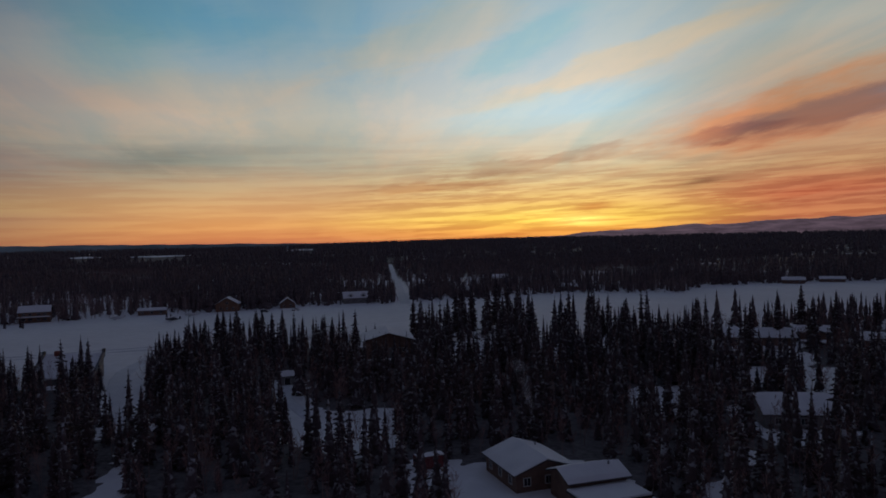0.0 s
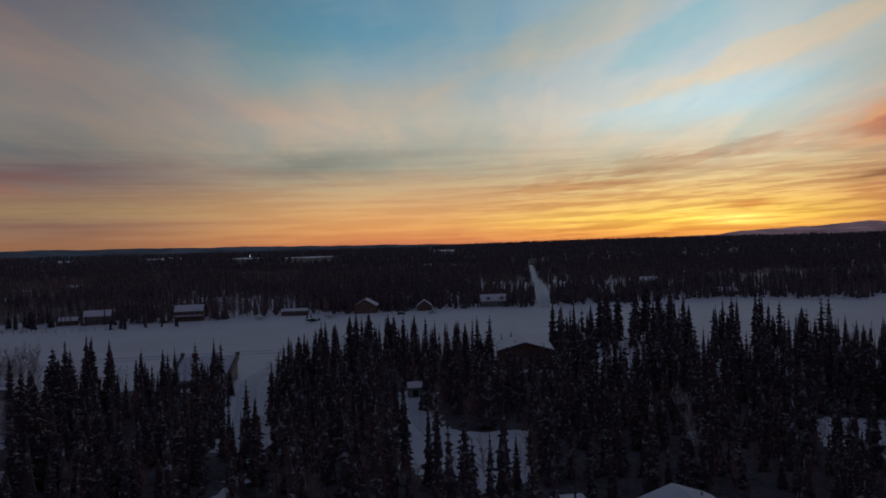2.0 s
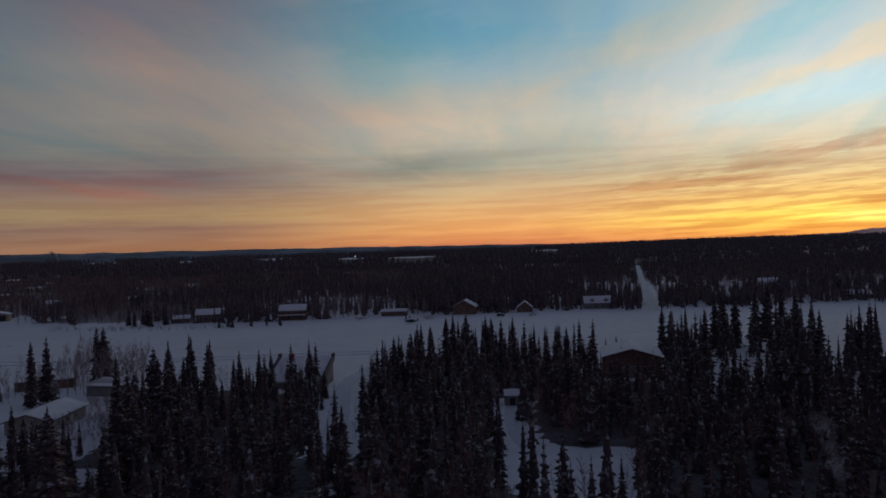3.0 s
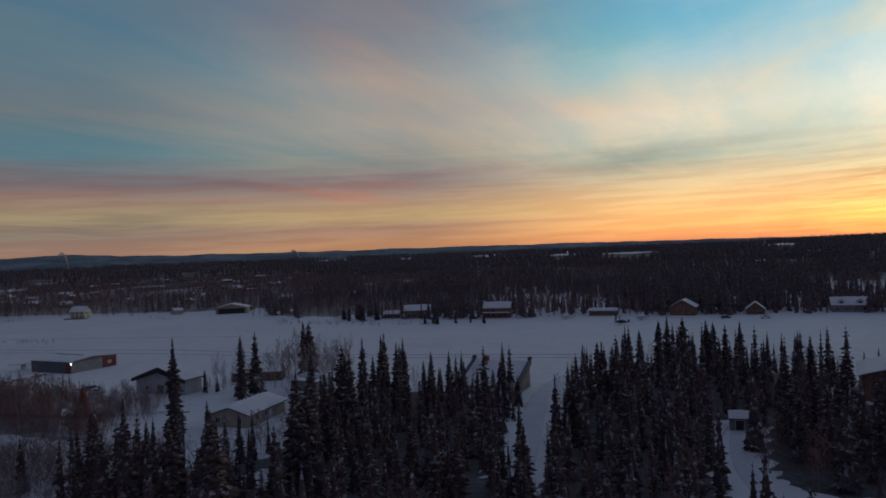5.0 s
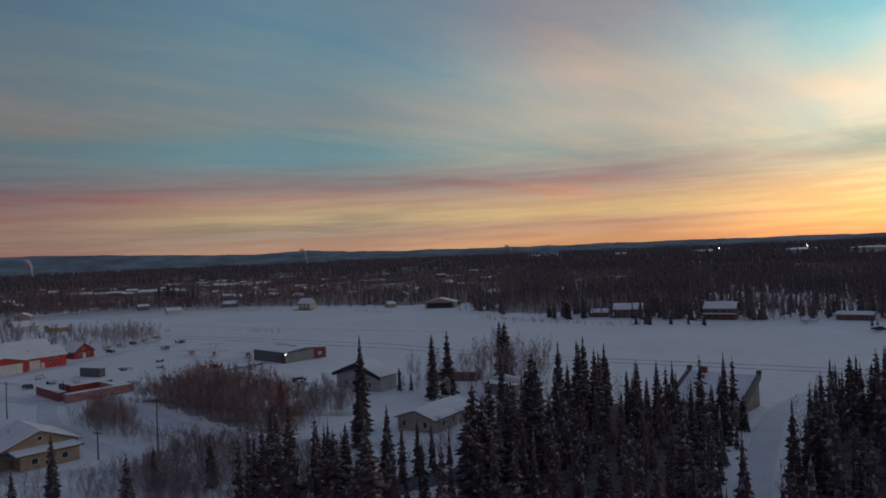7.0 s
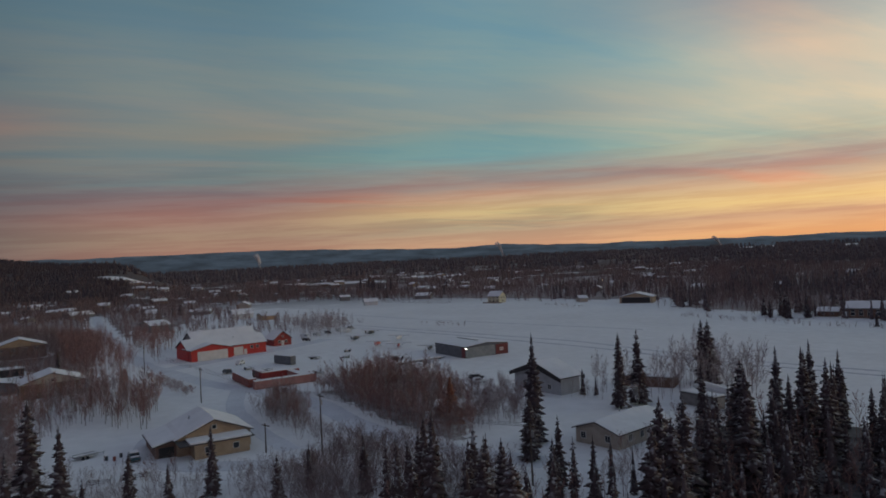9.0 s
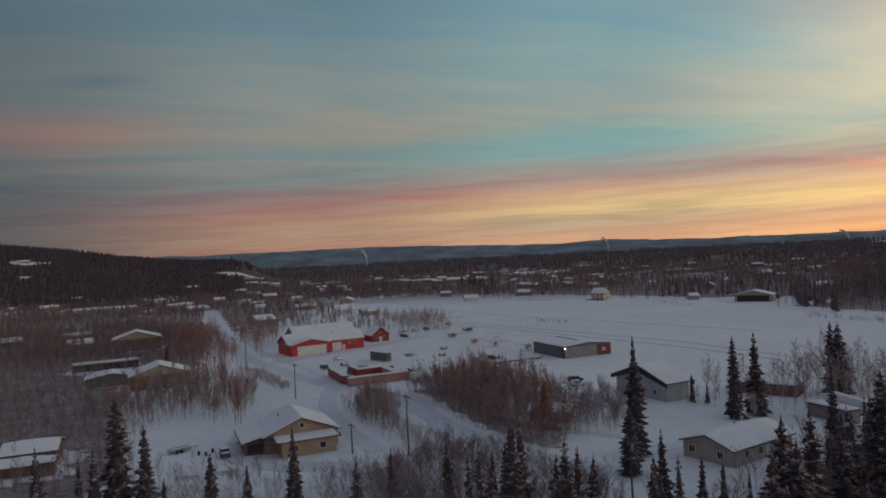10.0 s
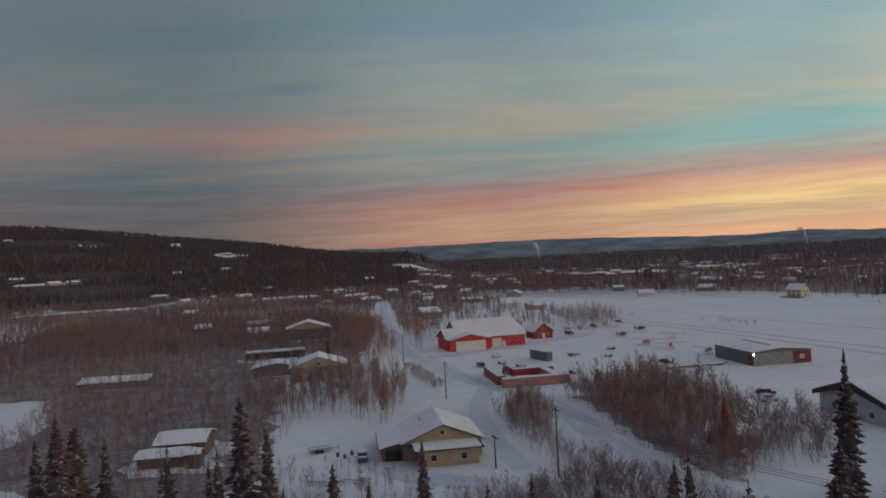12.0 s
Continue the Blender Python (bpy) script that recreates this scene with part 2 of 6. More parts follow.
def make_snow():
    mat, tree, shader = material("snow", 0.75)
    spot = place(tree)
    soft, fine, broad = grain(tree, spot, 0.25, 5), grain(tree, spot, 2.2, 4), grain(tree, spot, 0.03, 3)
    tone = blend(tree, ranged(tree, calc(tree, "ADD", calc(tree, "MULTIPLY", soft, 0.6), calc(tree, "MULTIPLY", broad, 0.4)), 0.35, 0.65), (0.72, 0.72, 0.73, 1), (0.83, 0.83, 0.84, 1))
    put(tree, shader.inputs["Base Color"], tone)
    bumped(tree, shader, calc(tree, "ADD", soft, calc(tree, "MULTIPLY", fine, 0.25)), 0.5, 0.35)
    return mat


def make_ground():
    """Snow, with the litter of low brush showing through it farther out."""
    mat, tree, shader = material("snowy_ground", 0.8)
    spot = place(tree)
    x, y, z = split(tree, spot)
    flat = joined(tree, x, y, 0.0)
    node = tree.nodes.new("ShaderNodeVectorMath")
    node.operation = "LENGTH"
    put(tree, node.inputs[0], flat)
    far = node.outputs["Value"]
    soft, fine, broad = grain(tree, spot, 0.22, 5), grain(tree, spot, 2.0, 4), grain(tree, spot, 0.02, 3)
    white = blend(tree, ranged(tree, calc(tree, "ADD", calc(tree, "MULTIPLY", soft, 0.55), calc(tree, "MULTIPLY", broad, 0.45)), 0.35, 0.65), (0.71, 0.71, 0.72, 1), (0.83, 0.83, 0.84, 1))
    brush = blend(tree, grain(tree, spot, 0.15, 4), (0.040, 0.028, 0.030, 1), (0.105, 0.072, 0.068, 1))
    cover = grain(tree, spot, 0.012, 6, 0.65)
    amount = calc(tree, "MULTIPLY", ranged(tree, cover, 0.36, 0.46), ranged(tree, far, 600.0, 860.0))
    thick = ranged(tree, far, 1300.0, 2200.0)
    amount = calc(tree, "MAXIMUM", amount, calc(tree, "MULTIPLY", thick, ranged(tree, cover, 0.62, 0.56)))
    hill = calc(tree, "MULTIPLY", ranged(tree, z, 1.0, 7.0), ranged(tree, cover, 0.72, 0.66))
    amount = calc(tree, "MAXIMUM", amount, hill)
    put(tree, shader.inputs["Base Color"], blend(tree, amount, white, brush))
    bumped(tree, shader, calc(tree, "ADD", soft, calc(tree, "MULTIPLY", fine, 0.25)), 0.5, 0.35)
    return mat


def make_needles(name, frost, dark=(0.052, 0.040, 0.056), light=(0.112, 0.088, 0.106), brown=(0.105, 0.066, 0.062)):
    """Spruce needles, dark green, with snow lying on the upper side of the boughs."""
    mat, tree, shader = material(name, 0.9)
    geo = tree.nodes.new("ShaderNodeNewGeometry")
    spot = geo.outputs["Position"]
    up = split(tree, geo.outputs["Normal"])[2]
    tint = tree.nodes.new("ShaderNodeObjectInfo").outputs["Random"]
    green = blend(tree, grain(tree, spot, 1.3, 3), (*dark, 1), (*light, 1))
    green = blend(tree, calc(tree, "MULTIPLY", tint, 0.5), green, (0.112, 0.080, 0.082, 1))
    green = blend(tree, ranged(tree, grain(tree, spot, 0.009, 4, 0.6), 0.42, 0.60, 0.0, 0.7), green, (*brown, 1))
    single = geo.outputs["Random Per Island"]
    green = blend(tree, ranged(tree, single, 0.55, 1.0, 0.0, 0.55), green, (*brown, 1))
    lying = calc(tree, "MULTIPLY", ranged(tree, up, 0.3, 0.75), ranged(tree, grain(tree, spot, 1.1, 3), 0.51, 0.60))
    put(tree, shader.inputs["Base Color"], blend(tree, calc(tree, "MULTIPLY", lying, frost), green, (0.62, 0.64, 0.68, 1)))
    return mat


def make_twigs(name, dark, light, frost):
    mat, tree, shader = material(name, 0.9)
    geo = tree.nodes.new("ShaderNodeNewGeometry")
    spot = geo.outputs["Position"]
    bark = blend(tree, grain(tree, spot, 0.08, 4), (*dark, 1), (*light, 1))
    lying = calc(tree, "MULTIPLY", ranged(tree, grain(tree, spot, 0.5, 4), 0.45, 0.65), frost)
    put(tree, shader.inputs["Base Color"], blend(tree, lying, bark, (0.58, 0.57, 0.60, 1)))
    return mat


def make_glass():
    mat, tree, shader = material("window_glass", 0.08)
    shader.inputs["Base Color"].default_value = (0.02, 0.024, 0.03, 1)
    shader.inputs["Specular IOR Level"].default_value = 0.6
    return mat


def make_lit(name, colour, strength):
    mat, tree, shader = material(name, 0.4)
    shader.inputs["Emission Color"].default_value = (*colour, 1)
    shader.inputs["Emission Strength"].default_value = strength
    return mat


SNOW = make_snow()
GROUND = make_ground()
PACKED = two_tone("packed_snow", (0.52, 0.53, 0.57), (0.74, 0.75, 0.79), 0.7, 9.0, 0.7, bump=0.4, depth=0.08)
BERM = two_tone("ploughed_snow", (0.46, 0.47, 0.51), (0.70, 0.71, 0.75), 0.5, 6.0, 0.85, bump=0.6, depth=0.15)
NEEDLES = make_needles("spruce_needles", 0.62, (0.034, 0.029, 0.038), (0.080, 0.066, 0.080), (0.085, 0.056, 0.055))
NEEDLES_RED = two_tone("dead_spruce_needles", (0.16, 0.06, 0.035), (0.34, 0.15, 0.09), 0.6, 3.0, 0.9, bump=0)
# Far needles are paler, with the lift of distant mist in their colour.
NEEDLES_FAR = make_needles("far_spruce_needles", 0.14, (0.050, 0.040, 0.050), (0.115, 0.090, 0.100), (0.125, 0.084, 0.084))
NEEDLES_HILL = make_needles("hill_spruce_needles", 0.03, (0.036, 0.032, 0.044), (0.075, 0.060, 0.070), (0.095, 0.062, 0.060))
TWIGS = make_twigs("bare_twigs", (0.135, 0.092, 0.092), (0.29, 0.198, 0.192), 0.12)
TWIGS_RED = make_twigs("ruddy_willow_twigs", (0.19, 0.108, 0.10), (0.38, 0.215, 0.19), 0.10)
TWIGS_FROST = make_twigs("frosted_twigs", (0.21, 0.165, 0.165), (0.40, 0.33, 0.325), 0.35)
# Litter in thin snow, with the shade under the spruces put into its tone.
LITTER_SHADED = two_tone("shaded_floor_litter", (0.035, 0.030, 0.030), (0.20, 0.185, 0.19), 1.2, 7.0, 0.95, bump=0.5, depth=0.2)
LITTER_BROWN = two_tone("brushy_wood_floor", (0.085, 0.060, 0.058), (0.46, 0.41, 0.41), 1.6, 9.0, 0.95, bump=0.5, depth=0.2)
LITTER_PALE = two_tone("snowy_brush_floor", (0.10, 0.075, 0.068), (0.62, 0.60, 0.60), 1.6, 12.0, 0.95, bump=0.5, depth=0.2)
BARK = two_tone("bark", (0.045, 0.036, 0.032), (0.13, 0.105, 0.09), 0.15, 1.5, 0.95, bump=0.5)
BIRCH = two_tone("birch_bark", (0.16, 0.14, 0.13), (0.45, 0.42, 0.39), 0.25, 1.2, 0.85, bump=0.3)
RED = siding("red_metal_siding", (0.40, 0.028, 0.026), (0.54, 0.042, 0.038), 0.3, True, 0.5)
RED_WOOD = siding("red_barn_boards", (0.22, 0.028, 0.026), (0.34, 0.045, 0.040), 0.25, True)
FADED = siding("faded_red_steel", (0.33, 0.15, 0.13), (0.46, 0.24, 0.21), 0.3, True, 0.7)
MAROON = siding("maroon_sheet", (0.12, 0.022, 0.026), (0.20, 0.04, 0.04), 0.3, True, 0.5)
RUST = siding("rust_red_container", (0.20, 0.055, 0.045), (0.34, 0.11, 0.085), 0.3, True, 0.7)
GREY = siding("grey_sheet", (0.17, 0.19, 0.20), (0.27, 0.29, 0.30), 0.3, True, 0.5)
CHARCOAL = siding("charcoal_sheet", (0.075, 0.085, 0.10), (0.14, 0.15, 0.165), 0.3, True, 0.5)
TAN = siding("tan_siding", (0.33, 0.24, 0.16), (0.46, 0.345, 0.235), 0.22)
BEIGE = siding("beige_siding", (0.34, 0.29, 0.24), (0.46, 0.40, 0.34), 0.22)
BROWN = siding("brown_siding", (0.13, 0.075, 0.055), (0.22, 0.135, 0.10), 0.22)
LOG = siding("log_wall", (0.15, 0.075, 0.045), (0.27, 0.15, 0.095), 0.28)
GREYWOOD = siding("weathered_boards", (0.16, 0.15, 0.15), (0.29, 0.275, 0.27), 0.22)
PALE = siding("pale_grey_siding", (0.36, 0.37, 0.39), (0.47, 0.48, 0.50), 0.22)
WHITE = siding("white_siding", (0.58, 0.58, 0.58), (0.72, 0.72, 0.72), 0.22)
YELLOW = siding("pale_yellow_siding", (0.54, 0.50, 0.34), (0.66, 0.62, 0.45), 0.22)
WHITE_DOOR = siding("white_sectional_door", (0.56, 0.55, 0.54), (0.70, 0.69, 0.67), 0.6)
# Dark trim and dark parts, also the shade in open building fronts.
DARK = two_tone("dark_trim_and_shade", (0.018, 0.018, 0.020), (0.045, 0.042, 0.042), 0.3, 2.0, 0.7)
TRIM = two_tone("pale_trim", (0.50, 0.49, 0.47), (0.66, 0.65, 0.63), 0.3, 2.0, 0.7)
SHINGLE = two_tone("roof_shingle", (0.040, 0.038, 0.040), (0.090, 0.085, 0.085), 0.25, 2.0, 0.95, bump=0.5)
GLASS = make_glass()
STEEL = two_tone("galvanised_steel", (0.30, 0.31, 0.33), (0.46, 0.47, 0.48), 0.2, 1.0, 0.45, 0.7)
WOODPOLE = two_tone("pole_wood", (0.075, 0.058, 0.048), (0.16, 0.125, 0.10), 0.1, 1.0, 0.9, bump=0.4)
RUBBER = two_tone("tyre_rubber", (0.012, 0.012, 0.013), (0.03, 0.03, 0.03), 0.05, 0.3, 0.9)
PAINT_DARK = two_tone("dark_car_paint", (0.025, 0.030, 0.036), (0.05, 0.055, 0.065), 0.5, 2.0, 0.35, bump=0)
PAINT_TEAL = two_tone("teal_car_paint", (0.02, 0.06, 0.075), (0.04, 0.10, 0.12), 0.5, 2.0, 0.35, bump=0)
PAINT_WHITE = two_tone("white_paint", (0.58, 0.59, 0.61), (0.72, 0.72, 0.73), 0.5, 2.0, 0.4, bump=0)
PAINT_RED = two_tone("red_paint", (0.30, 0.035, 0.03), (0.42, 0.05, 0.045), 0.5, 2.0, 0.4, bump=0)
LAMP = make_lit("lit_lamp", (1.0, 0.98, 0.92), 14.0)
LAMP_WARM = make_lit("lit_warm_lamp", (1.0, 0.75, 0.4), 8.0)

# ---- geometry helpers ----
def mesh_of(name, verts, faces, mat):
    """One mesh object from arrays of corners and triangles or quads."""
    me = bpy.data.meshes.new(name)
    verts, faces = np.asarray(verts, dtype=np.float32), np.asarray(faces, dtype=np.int32)
    side = faces.shape[1]
    me.vertices.add(len(verts))
    me.vertices.foreach_set("co", verts.ravel())
    me.loops.add(faces.size)
    me.loops.foreach_set("vertex_index", faces.ravel())
    me.polygons.add(len(faces))
    me.polygons.foreach_set("loop_start", np.arange(0, faces.size, side, dtype=np.int32))
    me.update(calc_edges=True)
    me.materials.append(mat)
    return me


def part(name, bm, mat, parent=None, label="", m=None):
    """Links a bmesh as one mesh object under a thing or a part."""
    me = bpy.data.meshes.new(name)
    bmesh.ops.recalc_face_normals(bm, faces=bm.faces)
    bm.to_mesh(me)
    bm.free()
    me.materials.append(mat)
    ob = new(name, me)
    if parent is not None:
        ob.parent = parent
    if m is not None:
        ob.matrix_basis = m
    return tagged(ob, label)


def thing(name, m, label, category, group="", kind=""):
    ob = new(name)
    ob.matrix_basis = m
    ob.empty_display_size = 0.5
    return tagged(ob, label, category, group, kind)


def box(size, at=(0, 0, 0), bevel=0.0, bm=None):
    """A box that stands on the middle of its foot."""
    bm = bm or bmesh.new()
    x, y, z = size
    got = bmesh.ops.create_cube(bm, size=1.0, matrix=Matrix.Translation((at[0], at[1], at[2] + z / 2)) @ Matrix.Diagonal((x, y, z, 1)))
    if bevel:
        edges = {e for v in got["verts"] for e in v.link_edges}
        bmesh.ops.bevel(bm, geom=list(edges), offset=bevel, segments=2, affect="EDGES")
    return bm


def rod(a, b, r0, r1=None, sides=8, bm=None):
    bm = bm or bmesh.new()
    a, b = Vector(a), Vector(b)
    turn = (b - a).to_track_quat("Z", "Y").to_matrix().to_4x4()
    bmesh.ops.create_cone(bm, cap_ends=True, segments=sides, radius1=r0, radius2=r0 if r1 is None else r1, depth=(b - a).length, matrix=Matrix.Translation((a + b) / 2) @ turn)
    return bm


def extrude(profile, x0, x1, bevel=0.0, bm=None):
    """A profile of (y, z) pushed along x."""
    bm = bm or bmesh.new()
    first = [bm.verts.new((x0, y, z)) for y, z in profile]
    last = [bm.verts.new((x1, y, z)) for y, z in profile]
    bm.faces.new(first)
    bm.faces.new(last[::-1])
    for n in range(len(profile)):
        k = (n + 1) % len(profile)
        bm.faces.new((first[n], last[n], last[k], first[k]))
    if bevel:
        bmesh.ops.bevel(bm, geom=list(bm.edges), offset=bevel, segments=2, affect="EDGES")
    return bm


# ---- the land ----
def smooth(a, b, x):
    s = np.clip((x - a) / (b - a), 0, 1)
    return s * s * (3 - 2 * s)


def land(x, y):
    """Height of the ground: flat round the airstrip, a wooded ridge to the west-south-west, a slow rise far off."""
    x, y = np.asarray(x, float), np.asarray(y, float)
    dx, dy = x + 45, y - 80
    far, turn = np.hypot(dx, dy), np.degrees(np.arctan2(-dx, dy))
    rim = np.interp(turn, [92, 96, 100, 104.6, 109, 115.3, 123, 127, 140, 160], [0.0, 0.25, 0.45, 0.95, 1.7, 2.4, 3.3, 3.4, 2.9, 0.8])
    ridge = (40 + 1700 * np.tan(np.radians(rim))) * (rim > 0) * smooth(92, 97, turn) * smooth(860, 1700, far) * (1 - 0.45 * smooth(1800, 3200, far))
    rise = np.interp(turn, [-180, -60, -2, 14, 40, 60, 95, 180], [20, 34, 30, 15, 13, 22, 20, 20]) * smooth(1000, 4300, far)
    return np.where(ridge > rise, ridge, rise)


def make_ground_sheet():
    rings = np.r_[0.0, np.geomspace(60, 4800, 90)]
    turns = np.linspace(0, 2 * np.pi, 241)[:-1]
    r, a = np.meshgrid(rings, turns, indexing="ij")
    x, y = -45 - r * np.sin(a), 80 + r * np.cos(a)
    verts = np.stack([x, y, land(x, y)], -1).reshape(-1, 3)
    n = len(turns)
    i, j = np.meshgrid(np.arange(len(rings) - 1), np.arange(n), indexing="ij")
    faces = np.stack([i * n + j, (i + 1) * n + j, (i + 1) * n + (j + 1) % n, i * n + (j + 1) % n], -1).reshape(-1, 4)
    me = mesh_of("ground", verts, faces[:, ::-1], GROUND)
    me.polygons.foreach_set("use_smooth", np.ones(len(me.polygons), dtype=bool))
    tagged(new("ground", me), "snow-covered flat ground reaching to wooded hills", "ground", kind="structure")


make_ground_sheet()


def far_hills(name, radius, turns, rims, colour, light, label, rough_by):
    """A far range of hills; haze is put into its colour and its glow."""
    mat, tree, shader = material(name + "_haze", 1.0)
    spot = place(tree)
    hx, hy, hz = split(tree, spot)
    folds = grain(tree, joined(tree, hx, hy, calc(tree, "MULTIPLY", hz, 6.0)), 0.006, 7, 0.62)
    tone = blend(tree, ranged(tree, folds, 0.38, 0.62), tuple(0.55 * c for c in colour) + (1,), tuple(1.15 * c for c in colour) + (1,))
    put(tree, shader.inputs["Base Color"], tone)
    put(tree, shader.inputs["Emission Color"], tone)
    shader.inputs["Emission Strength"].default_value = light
    span = np.linspace(turns[0], turns[-1], 260)
    el = np.interp(span, turns, rims)
    bumps = np.array([noise.fractal((s * 0.35, radius * 0.01, 0.0), 0.8, 2.0, 5) for s in span])
    high = np.maximum(38 + radius * np.tan(np.radians(el)) + bumps * rough_by, 2)
    a = np.radians(span)
    rows = []
    for k, share in ((0.0, 0.0), (260.0, 0.55), (420.0, 0.92), (520.0, 1.0), (900.0, 0.2)):
        rows.append(np.stack([-45 - (radius - 520 + k) * np.sin(a), 80 + (radius - 520 + k) * np.cos(a), high * share - 3], -1))
    verts = np.concatenate(rows)
    n = len(span)
    faces = [(i * n + j, i * n + j + 1, (i + 1) * n + j + 1, (i + 1) * n + j) for i in range(len(rows) - 1) for j in range(n - 1)]
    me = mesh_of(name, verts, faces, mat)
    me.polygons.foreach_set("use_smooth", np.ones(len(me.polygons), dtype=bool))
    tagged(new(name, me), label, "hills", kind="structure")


far_hills("backdrop_hills", 4000, [-8, 4, 12, 29, 37, 49, 58, 63, 66, 70, 74, 80, 86, 95, 104, 112], [-0.5, -0.05, 0.08, 0.28, 0.34, 0.38, 0.5, 0.6, 0.84, 0.68, 0.78, 1.02, 1.2, 1.14, 1.15, 0.8], (0.072, 0.092, 0.125), 0.42, "long far hills along the horizon, blue haze in their colour", 5)
far_hills("backdrop_mountains", 4250, [-60, -40, -32.6, -30.2, -24, -18.7, -14, -10, -4, 4], [1.0, 1.35, 1.25, 1.18, 0.95, 0.83, 0.5, 0.24, 0.1, -0.4], (0.27, 0.17, 0.19), 1.0, "far mountain range under the dawn, mauve haze in its colour", 9)


def ribbon(name, points, widths, mat, z, label, category, kind="structure", wobble=0.3):
    """A strip of packed snow along a line of points."""
    rng = random.Random(len(points) + int(points[0][0]))
    fine = []
    for (ax, ay), (bx_, by_) in zip(points, points[1:]):
        steps = max(2, int(math.hypot(bx_ - ax, by_ - ay) / 6))
        fine += [(ax + (bx_ - ax) * k / steps, ay + (by_ - ay) * k / steps) for k in range(steps)]
    fine.append(points[-1])
    for _ in range(3):
        fine = [fine[0]] + [((p[0] + 2 * q[0] + r[0]) / 4, (p[1] + 2 * q[1] + r[1]) / 4) for p, q, r in zip(fine, fine[1:], fine[2:])] + [fine[-1]]
    bm = bmesh.new()
    rows = []
    for n, (x, y) in enumerate(fine):
        p, q = fine[max(n - 1, 0)], fine[min(n + 1, len(fine) - 1)]
        d = Vector((q[0] - p[0], q[1] - p[1], 0)).normalized()
        side = Vector((-d.y, d.x, 0))
        w = widths / 2 + rng.uniform(-wobble, wobble)
        here = Vector((x, y, z + float(land(x, y))))
        rows.append([bm.verts.new(here + side * w - Vector((0, 0, z + 0.05))), bm.verts.new(here + side * (w - 0.4)), bm.verts.new(here - side * (w - 0.4)), bm.verts.new(here - side * w - Vector((0, 0, z + 0.05)))])
    for a, b in zip(rows, rows[1:]):
        for k in range(3):
            bm.faces.new((a[k], a[k + 1], b[k + 1], b[k]))
    return tagged(part(name, bm, mat), label, category, kind=kind)


ROADS = [
    ([(-700, -20), (-560, 2), (-461, 20), (-364, 40), (-330, 48), (-309, 57), (-278, 68), (-252, 81), (-240, 91), (-221, 100), (-191, 104), (-166, 110), (-154, 119), (-140, 130)], 7.0),
    ([(-252, 81), (-222, 78), (-195, 82), (-172, 88)], 5.0),
    ([(-309, 54), (-318, 62), (-330, 80), (-352, 108), (-372, 128)], 9.0),
    ([(-70, 150), (-85, 180), (-99, 208), (-104, 228), (-106, 262)], 5.5),
    ([(-24, 440), (-27, 470), (-41, 630), (-54, 765), (-92, 1200)], 6.5),
    ([(-46, 200), (-43, 184), (-38, 170), (-31, 158)], 3.2),
    ([(-205, 62), (-196, 60), (-178, 58), (-168, 68), (-164, 84)], 7.0),
]
for level, (line, wide) in enumerate(ROADS):
    ribbon("road", line, wide, PACKED, 0.05 + 0.012 * level, "packed snow road with soft edges", "road")
ribbon("runway", [(-640, 110), (-470, 185), (-283, 262), (-150, 318), (0, 375), (140, 425)], 46.0, SNOW, 0.06, "long snow-covered gravel airstrip", "runway", wobble=1.0)
RUTS = [[(-640, 62), (-485, 131), (-362, 186), (-283, 219), (-218, 231), (-127, 271), (-40, 303)], [(-630, 57), (-475, 126), (-352, 181), (-270, 212), (-212, 226), (-120, 266), (-40, 296)], [(-560, 150), (-430, 200), (-300, 262)]]
for line in RUTS:
    ribbon("trim", line, 1.3, BERM, 0.16, "low ridge of ploughed snow beside the airstrip", "snow berm", wobble=0.3)

# ---- buildings ----
KEEP_CLEAR = []  # x, y, radius of each building's plot


def snow_slab(profile_y, eave_z, top_z, thick, x0, x1, parent, label="thick snow lying on the roof"):
    """Soft snow on a pitched roof, its edges rounded."""
    w = profile_y
    steps = 5
    low, high = [], []
    for k in range(-steps, steps + 1):
        y = w * k / steps
        z = top_z - (top_z - eave_z) * abs(k) / steps
        edge = abs(k) == steps
        low.append((y, z + 0.01))
        high.append((y, z + thick * (0.35 if edge else 1.0) - (0.10 * thick if k == 0 else 0)))
    bm = bmesh.new()
    cuts = max(2, int((x1 - x0) / 2.5))
    rows = []
    for n in range(cuts + 1):
        x = x0 + (x1 - x0) * n / cuts
        end = 0.45 if n in (0, cuts) else 1.0
        rows.append([bm.verts.new((x, y, z)) for y, z in low] + [bm.verts.new((x, y, lz + (z - lz) * end * (1 + 0.35 * noise.noise((x * 0.5 + top_z, y * 0.5, w))))) for (y, z), (_, lz) in zip(high[::-1], low[::-1])])
    size = len(rows[0])
    for a, b in zip(rows, rows[1:]):
        for k in range(size):
            bm.faces.new((a[k], a[(k + 1) % size], b[(k + 1) % size], b[k]))
    bm.faces.new(rows[0][::-1])
    bm.faces.new(rows[-1])
    return part("snow", bm, SNOW, parent, label)


